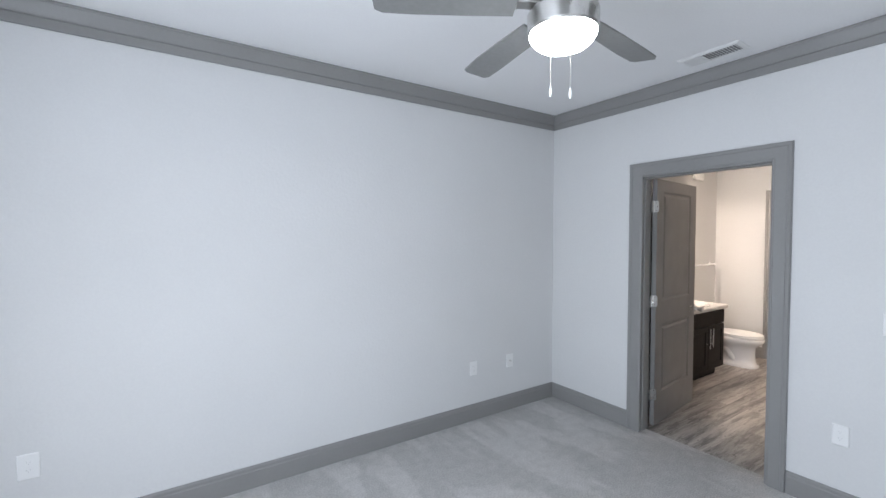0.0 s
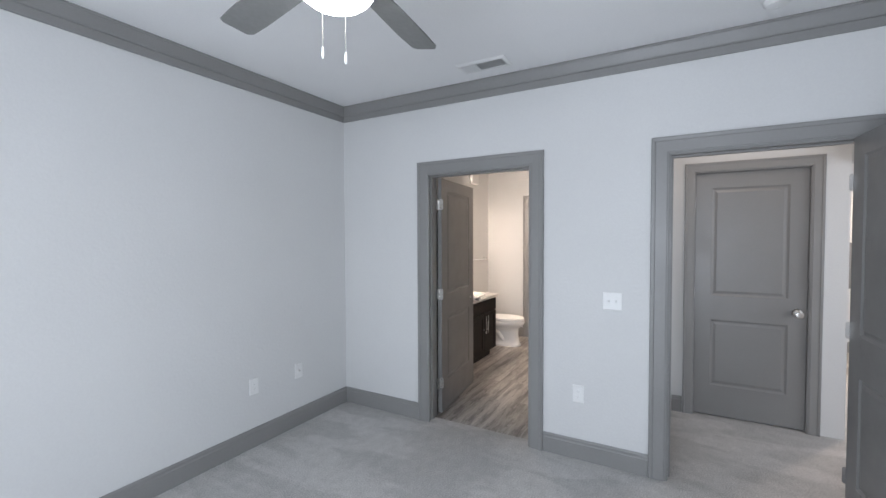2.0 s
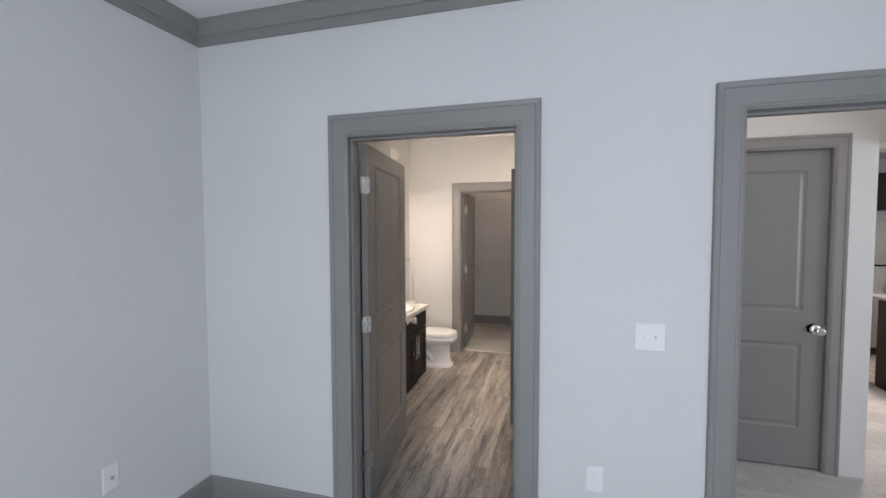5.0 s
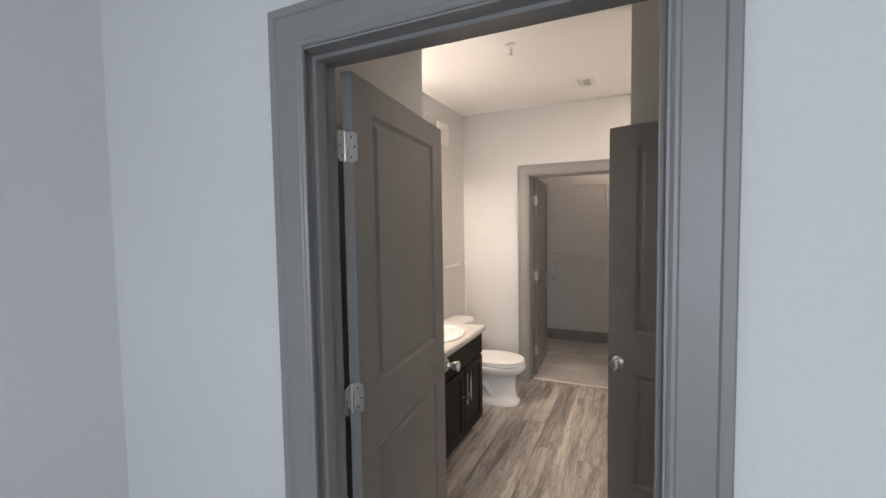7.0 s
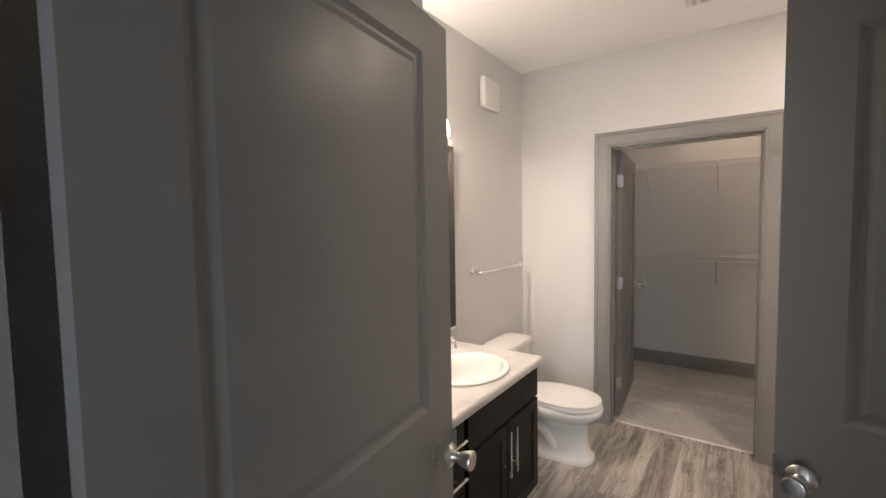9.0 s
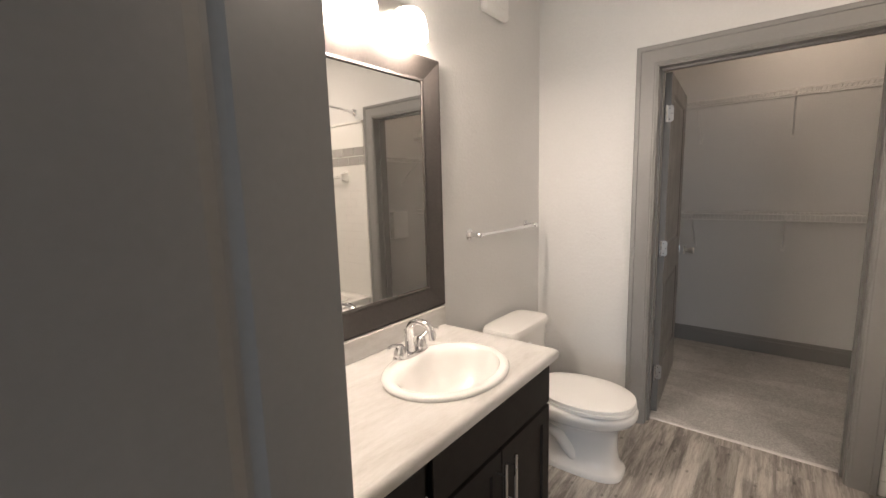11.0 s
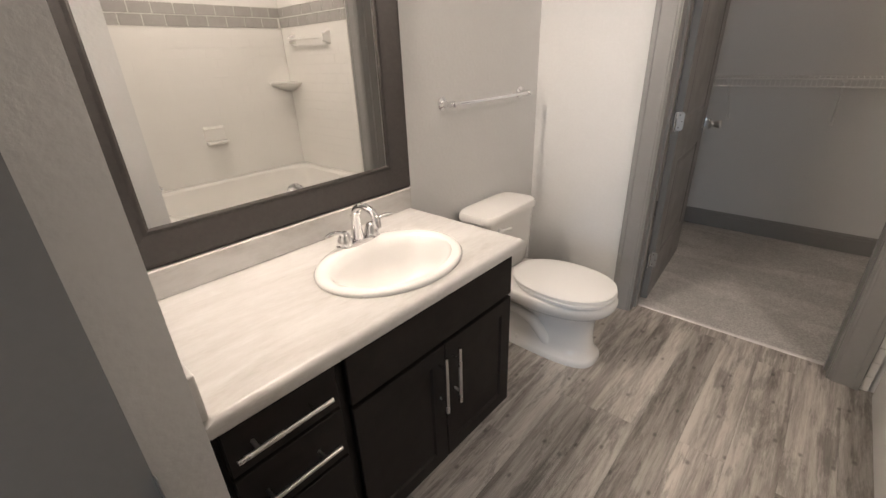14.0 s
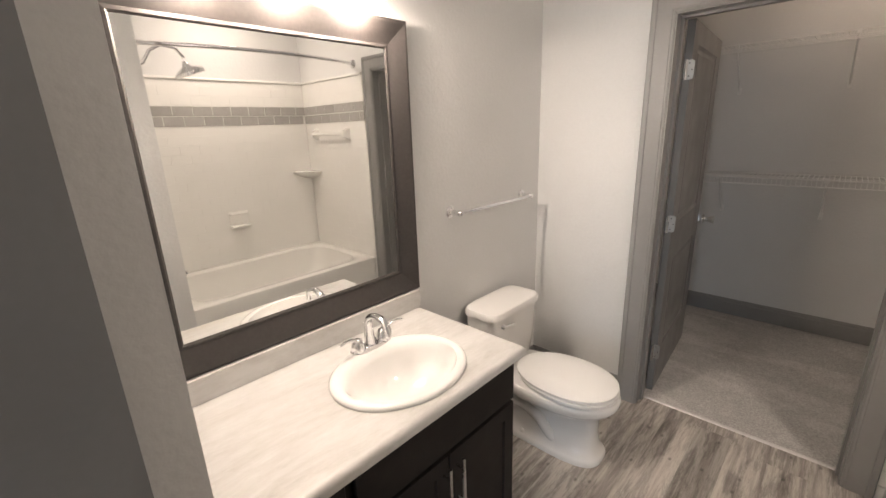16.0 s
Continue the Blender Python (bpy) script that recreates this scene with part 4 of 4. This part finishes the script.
def surround():
    """White moulded tile surround on three walls with a band of two rows of grey brick tiles."""
    z0, z1, b0, b1 = 0.452, 2.02, 1.652, 1.822
    walls = {"back": (4.752, 6.293, (0, 1), 0.30), "east": (0.312, 1.285, (-1, 0), 6.305), "west": (0.312, 1.272, (1, 0), 4.74)}
    for side, (a, b, out, at) in walls.items():
        s = thing("tub_surround", (0, 0, 0), "white moulded tile tub surround with a grey brick band", "tub surround", "tub surround panels", "structure")

        def place(u, d, z):
            return (u, at + d, z) if side == "back" else (at + out[0] * d, u, z)

        def slab(u0, u1, h0, h1, d0, d1, r=0.0):
            o = r
            return loft(bmesh.new(), [[place(u0, d0, h0), place(u1, d0, h0), place(u1, d0, h1), place(u0, d0, h1)], [place(u0, d1 - r, h0), place(u1, d1 - r, h0), place(u1, d1 - r, h1), place(u0, d1 - r, h1)], [place(u0 + o, d1, h0 + o), place(u1 - o, d1, h0 + o), place(u1 - o, d1, h1 - o), place(u0 + o, d1, h1 - o)]])

        part("panel", slab(a, b, z0, z1, 0.001, 0.012, 0.003), ACRYLIC, s)
        part("caulk", slab(a, b, 0.4425, 0.4515, 0.001, 0.024, 0.003), ACRYLIC, s, "white caulk bead")
        part("grout_bed", slab(a, b, b0, b1, 0.0125, 0.0140), GROUT, s)
        part("cap_ledge", slab(a, b, z1, z1 + 0.022, 0.001, 0.026, 0.006), ACRYLIC, s, "rounded top ledge")
        row_h = 0.075

        def course(h0, h1, width, shift, name, mat, joined=None):
            u = a - shift
            while u < b - 0.01:
                gap = 0.0012 if mat is ACRYLIC else 0.0028
                l, r = max(u + gap, a), min(u + width - gap, b)
                if r - l > 0.02:
                    piece = slab(l, r, h0 + gap, h1 - gap, 0.0125, 0.0132 if mat is ACRYLIC else 0.0165, 0.0006)
                    if joined is None:
                        part(name, piece, mat, s)
                    else:
                        data = bpy.data.meshes.new("tmp")
                        piece.to_mesh(data)
                        piece.free()
                        joined.from_mesh(data)
                        bpy.data.meshes.remove(data)
                u += width

        for k in range(2):
            course(b0 + 0.004 + k * 0.081, b0 + 0.085 + k * 0.081, 0.152, 0.076 * (k % 2), "tile", TILE_GREY)
        joined = None if side == "back" else bmesh.new()
        k, h = 0, z0 + 0.003
        while h + row_h < z1:
            if not (h + row_h > b0 and h < b1):
                course(h, h + row_h, 0.152, 0.076 * (k % 2), "tile", ACRYLIC, joined)
            h += row_h
            k += 1
            if h + row_h > b0 and h < b1:
                h = b1 + 0.002
        if joined is not None:
            tagged(part("tiles", joined, ACRYLIC, s), kind="stuff")


surround()


def tile_return():
    """White tiles on the end wall between the tub's apron and the door casing, down to the floor."""
    t = thing("tile_return", (6.305, 1.296, 0), "narrow strip of white tiles beside the bathtub apron", "wall tiles", kind="structure")
    part("backing", boxes((-0.006, -0.001, -0.014, 0.013, 0.0, 0.450)), GROUT, t)
    for k in range(6):
        part("tile", rounded(-0.0125, -0.006, -0.014, 0.013, 0.002 + k * 0.075, 0.0735 + k * 0.075, 0.002, 1), ACRYLIC, t)


tile_return()


def corner_shelf():
    c = thing("corner_shelf", (6.289, 0.316, 1.21), "white moulded quarter-round corner shelf in the tub", "corner shelf")
    arc = [(0.0, 0.0)] + [(-0.20 * math.cos(a), 0.20 * math.sin(a)) for a in [math.pi / 2 * k / 10 for k in range(11)]]
    bm = loft(bmesh.new(), [[(x * k, y * k, z) for x, y in arc] for k, z in ((0.35, -0.075), (0.75, -0.045), (0.97, -0.02), (1.0, -0.005), (0.98, 0.0))])
    part("ledge", bm, ACRYLIC, c, "", 40)


corner_shelf()


def tub_rail():
    r = thing("towel_rail", (6.293, 0.76, 1.555), "white moulded towel rail on the tub's end wall", "towel rail")
    part("rail", tube(bmesh.new(), [(-0.05, -0.26, 0), (-0.05, 0.26, 0)], 0.011, 12), ACRYLIC, r, "", 40)
    for y in (-0.26, 0.26):
        part("bracket", loft(bmesh.new(), [[(-d, y - k, -k * 1.5), (-d, y + k, -k * 1.5), (-d, y + k, k * 1.5), (-d, y - k, k * 1.5)] for d, k in ((0.0, 0.035), (0.012, 0.030), (0.045, 0.018), (0.062, 0.016))]), ACRYLIC, r, "flared white bracket")


tub_rail()


def soap_dish():
    s = thing("soap_dish", (5.50, 0.316, 0.775), "white moulded soap dish on the tub's long wall", "soap dish")
    part("back", rounded(-0.085, 0.085, 0.0, 0.012, -0.01, 0.13, 0.006, 2), ACRYLIC, s, "", 40)
    part("tray", rounded(-0.085, 0.085, 0.010, 0.075, -0.012, 0.012, 0.008, 3), ACRYLIC, s, "", 40)
    part("bar", tube(bmesh.new(), [(-0.08, 0.012, 0.115), (-0.07, 0.045, 0.115), (0.07, 0.045, 0.115), (0.08, 0.012, 0.115)], 0.007, 10), ACRYLIC, s, "", 40)


soap_dish()


def shower():
    s = thing("shower_fixture", (4.755, 0.80, 2.03), "chrome rain shower head on a curved arm", "shower head")
    part("flange", turned(lathe(bmesh.new(), [(0.032, 0), (0.030, 0.006), (0.012, 0.012)], 20), pose(0, 0, 0, 0, 90)), CHROME, s, "", 40)
    part("arm", tube(bmesh.new(), [(0.0, 0, 0.0), (0.06, 0, 0.0), (0.13, 0, 0.03), (0.18, 0, 0.11), (0.25, 0, 0.15), (0.34, 0, 0.14), (0.385, 0, 0.08)], 0.011, 12), CHROME, s, "", 60)
    part("head", turned(lathe(bmesh.new(), [(0.012, 0.075), (0.020, 0.055), (0.034, 0.036), (0.078, 0.022), (0.100, 0.004), (0.102, -0.016), (0.094, -0.022), (0.001, -0.022)], 32), pose(0.405, 0, -0.012, 0, -20)), CHROME, s, "", 40)


shower()


def shower_rod():
    r = thing("shower_rod", (5.5225, 1.17, 2.115), "bowed chrome shower curtain rod across the tub", "shower rod")
    part("rod", tube(bmesh.new(), [(-0.7775 + 1.555 * k / 24, 0.15 * (1 - (2 * k / 24 - 1) ** 2), 0) for k in range(25)], 0.0125, 14), CHROME, r, "", 40)
    for s in (-1, 1):
        part("flange", turned(lathe(bmesh.new(), [(0.036, 0.0), (0.035, 0.006), (0.022, 0.018), (0.015, 0.03)], 24), pose(s * 0.7815, 0, 0, 0, -90 * s)), CHROME, r, "", 40)


shower_rod()


def tub_spout():
    s = thing("tub_spout", (4.752, 0.78, 0.60), "chrome tub spout over the bathtub", "tub spout")
    part("body", tube(bmesh.new(), [(0, 0, 0), (0.05, 0, 0.0), (0.10, 0, -0.005), (0.13, 0, -0.025)], [0.028, 0.027, 0.024, 0.020], 16), CHROME, s, "", 50)


tub_spout()


# ---- closet: threshold, wire shelves ----

def wire_shelf(x, y, z, turn, half, braces):
    s = thing("wire_shelf", (x, y, z), "white ventilated wire closet shelf on brackets", "shelf", "closet shelves", turn=(0, 0, turn))
    y0, y1 = -half, half
    for x, h in ((-0.005, 0.0), (-0.30, 0.0), (-0.305, -0.045), (-0.15, -0.006)):
        part("rail", tube(bmesh.new(), [(x, y0, h), (x, y1, h)], 0.0045, 8), WIRE, s)
    bm = bmesh.new()
    n = int((y1 - y0) / 0.026)
    for i in range(n + 1):
        y = y0 + (y1 - y0) * i / n
        tube(bm, [(-0.004, y, 0.003), (-0.298, y, 0.003), (-0.304, y, -0.044)], 0.0019, 5)
    tagged(part("wire_grid", bm, WIRE, s), kind="stuff")
    for y in braces:
        b = part("bracket", tube(bmesh.new(), [(-0.298, y, -0.006), (-0.03, y, -0.255), (-0.004, y, -0.285)], 0.006, 8), WIRE, s, "white diagonal support brace")
        part("foot", rounded(-0.008, 0.0, y - 0.012, y + 0.012, -0.31, -0.26, 0.002, 1), WIRE, b)
        part("clip", rounded(-0.31, -0.292, y - 0.012, y + 0.012, -0.02, 0.006, 0.002, 1), WIRE, b)


wire_shelf(8.0, 1.8, 2.05, 0, 1.18, (-0.70, -0.10, 0.50, 1.05))
wire_shelf(8.0, 1.8, 1.17, 0, 1.18, (-0.70, -0.10, 0.50, 1.05))
wire_shelf(7.06, 0.6, 1.775, -90, 0.61, (-0.35, 0.40))


def access_box():
    a = thing("access_box", (7.37, 0.6, 0.85), "white enamel access box on the closet wall", "wall box")
    part("body", rounded(-0.125, 0.125, 0.0, 0.055, 0.0, 0.315, 0.006, 2), PLASTIC, a)
    part("cover", rounded(-0.118, 0.118, 0.055, 0.060, 0.008, 0.307, 0.002, 1), PLASTIC, a, "flat white cover")


access_box()


# ---- kitchen seen through the hall ----
def refrigerator():
    f = thing("refrigerator", (7.83, -2.43, 0), "stainless top-freezer refrigerator with black sides", "refrigerator")
    part("body", rounded(-0.32, 0.36, -0.365, 0.365, 0.03, 1.66, 0.008, 2), BLACK, f, "black cabinet")
    lower = part("door", rounded(-0.385, -0.325, -0.362, 0.362, 0.10, 1.105, 0.012, 3), STEEL, f, "brushed stainless lower door", 40)
    upper = part("freezer_door", rounded(-0.385, -0.325, -0.362, 0.362, 1.118, 1.665, 0.012, 3), STEEL, f, "brushed stainless freezer door", 40)
    part("handle", tube(bmesh.new(), [(-0.39, -0.32, 0.55), (-0.43, -0.32, 0.58), (-0.43, -0.32, 1.04), (-0.39, -0.32, 1.07)], 0.012, 10), STEEL, lower, "", 40)
    part("handle", tube(bmesh.new(), [(-0.39, -0.32, 1.15), (-0.43, -0.32, 1.18), (-0.43, -0.32, 1.50), (-0.39, -0.32, 1.53)], 0.012, 10), STEEL, upper, "", 40)
    part("grille", boxes((-0.34, -0.322, -0.35, 0.35, 0.012, 0.09)), BLACK, f)


refrigerator()


def upper_cabinet(y, wide):
    c = thing("upper_cabinet", (7.9, y, 1.80), "espresso wall cabinet above the refrigerator", "cabinet", "kitchen wall cabinets")
    part("body", rounded(-0.30, 0.30, -wide / 2, wide / 2, 0.0, 0.445, 0.003, 1), ESPRESSO, c)
    for s in (-1, 1):
        a, b = sorted((s * 0.004, s * (wide / 2 - 0.004)))
        bm = loft(bmesh.new(), [[(-0.302 - d, a + o, 0.01 + o), (-0.302 - d, b - o, 0.01 + o), (-0.302 - d, b - o, 0.435 - o), (-0.302 - d, a + o, 0.435 - o)] for o, d in ((0, 0), (0, 0.018), (0.055, 0.019), (0.06, 0.010))])
        part("door", bm, ESPRESSO, c)


def downlight(x, y, z, label):
    d = thing("recessed_light", (x, y, z), label, "ceiling light")
    part("trim_ring", lathe(bmesh.new(), [(0.075, -0.001), (0.092, -0.003), (0.094, -0.006), (0.078, -0.008)], 32, ends=False), PLASTIC, d, "", 40)
    part("lens", lathe(bmesh.new(), [(0.001, -0.003), (0.076, -0.003)], 32, ends=False), LENS, d, "lit frosted lens")


# the one over the tub is an added fixture, out of view
downlight(5.50, 0.86, 2.70, "unseen round light added to brighten the bathtub alcove")
downlight(7.45, 1.60, 2.70, "round white recessed light in the closet, dim")
upper_cabinet(-2.41, 0.74)
upper_cabinet(-3.17, 0.76)


def island():
    i = thing("kitchen_island", (5.95, -2.57, 0), "espresso kitchen island with a speckled stone top", "kitchen island")
    part("base", rounded(-0.30, 0.30, -0.72, 0.62, 0.0, 0.885, 0.004, 1), ESPRESSO, i)
    part("end_panel", rounded(-0.28, 0.28, 0.62, 0.634, 0.02, 0.87, 0.003, 1), ESPRESSO, i)
    part("top", rounded(-0.36, 0.36, -0.80, 0.72, 0.885, 0.915, 0.006, 2), STONE, i, "speckled stone top")


island()


def breaker_panel():
    p = thing("breaker_panel", (7.48, -1.70, 0.84), "grey steel breaker panel door on the wall", "breaker panel")
    part("frame", rounded(-0.012, 0.0, -0.16, 0.16, 0.0, 0.60, 0.003, 1), PANEL_GREY, p)
    part("door", rounded(-0.020, -0.012, -0.13, 0.13, 0.03, 0.57, 0.003, 1), PANEL_GREY, p)
    part("latch", boxes((-0.026, -0.020, -0.10, -0.075, 0.28, 0.32)), BLACK, p)


breaker_panel()


# ---- plank floors, piece by piece ----
def planks(name, x0, x1, y0, y1, holes, label):
    """Staggered planks along x on a dark bed; only where the floor is open."""
    bed = structure(name, boxes((x0, x1, y0, y1, -0.1, -0.004)), UNDERLAY, label, "plank floor")
    rng = random.Random(7)
    wide, long_, y = 0.152, 1.22, y0
    while y < y1 - 0.005:
        x = x0 - rng.uniform(0.05, 1.1)
        while x < x1 - 0.005:
            a, b, c, d = max(x, x0), min(x + long_, x1), y, min(y + wide, y1)
            inside = any(a >= h[0] and b <= h[1] and c >= h[2] and d <= h[3] for h in holes)
            if b - a > 0.02 and d - c > 0.01 and not inside:
                g = 0.0003
                bm = loft(bmesh.new(), [[(a + g + o, c + g + o, z), (b - g - o, c + g + o, z), (b - g - o, d - g - o, z), (a + g + o, d - g - o, z)] for o, z in ((0, -0.004), (0, -0.0005), (0.0007, 0.0))], False, True)
                part("plank", bm, PLANK, bed)
            x += long_
        y += wide


planks("floor_4", 3.165, 6.405, 0.45, 2.98, [(4.74, 6.405, 0.0, 1.24), (3.0, 4.17, 2.34, 3.0), (4.56, 6.4, 0.0, 0.5)], "grey-brown distressed wood-look plank floor")
planks("floor_5", 6.25, 8.2, -4.6, -0.775, [], "grey-brown wood-look plank floor of the kitchen")
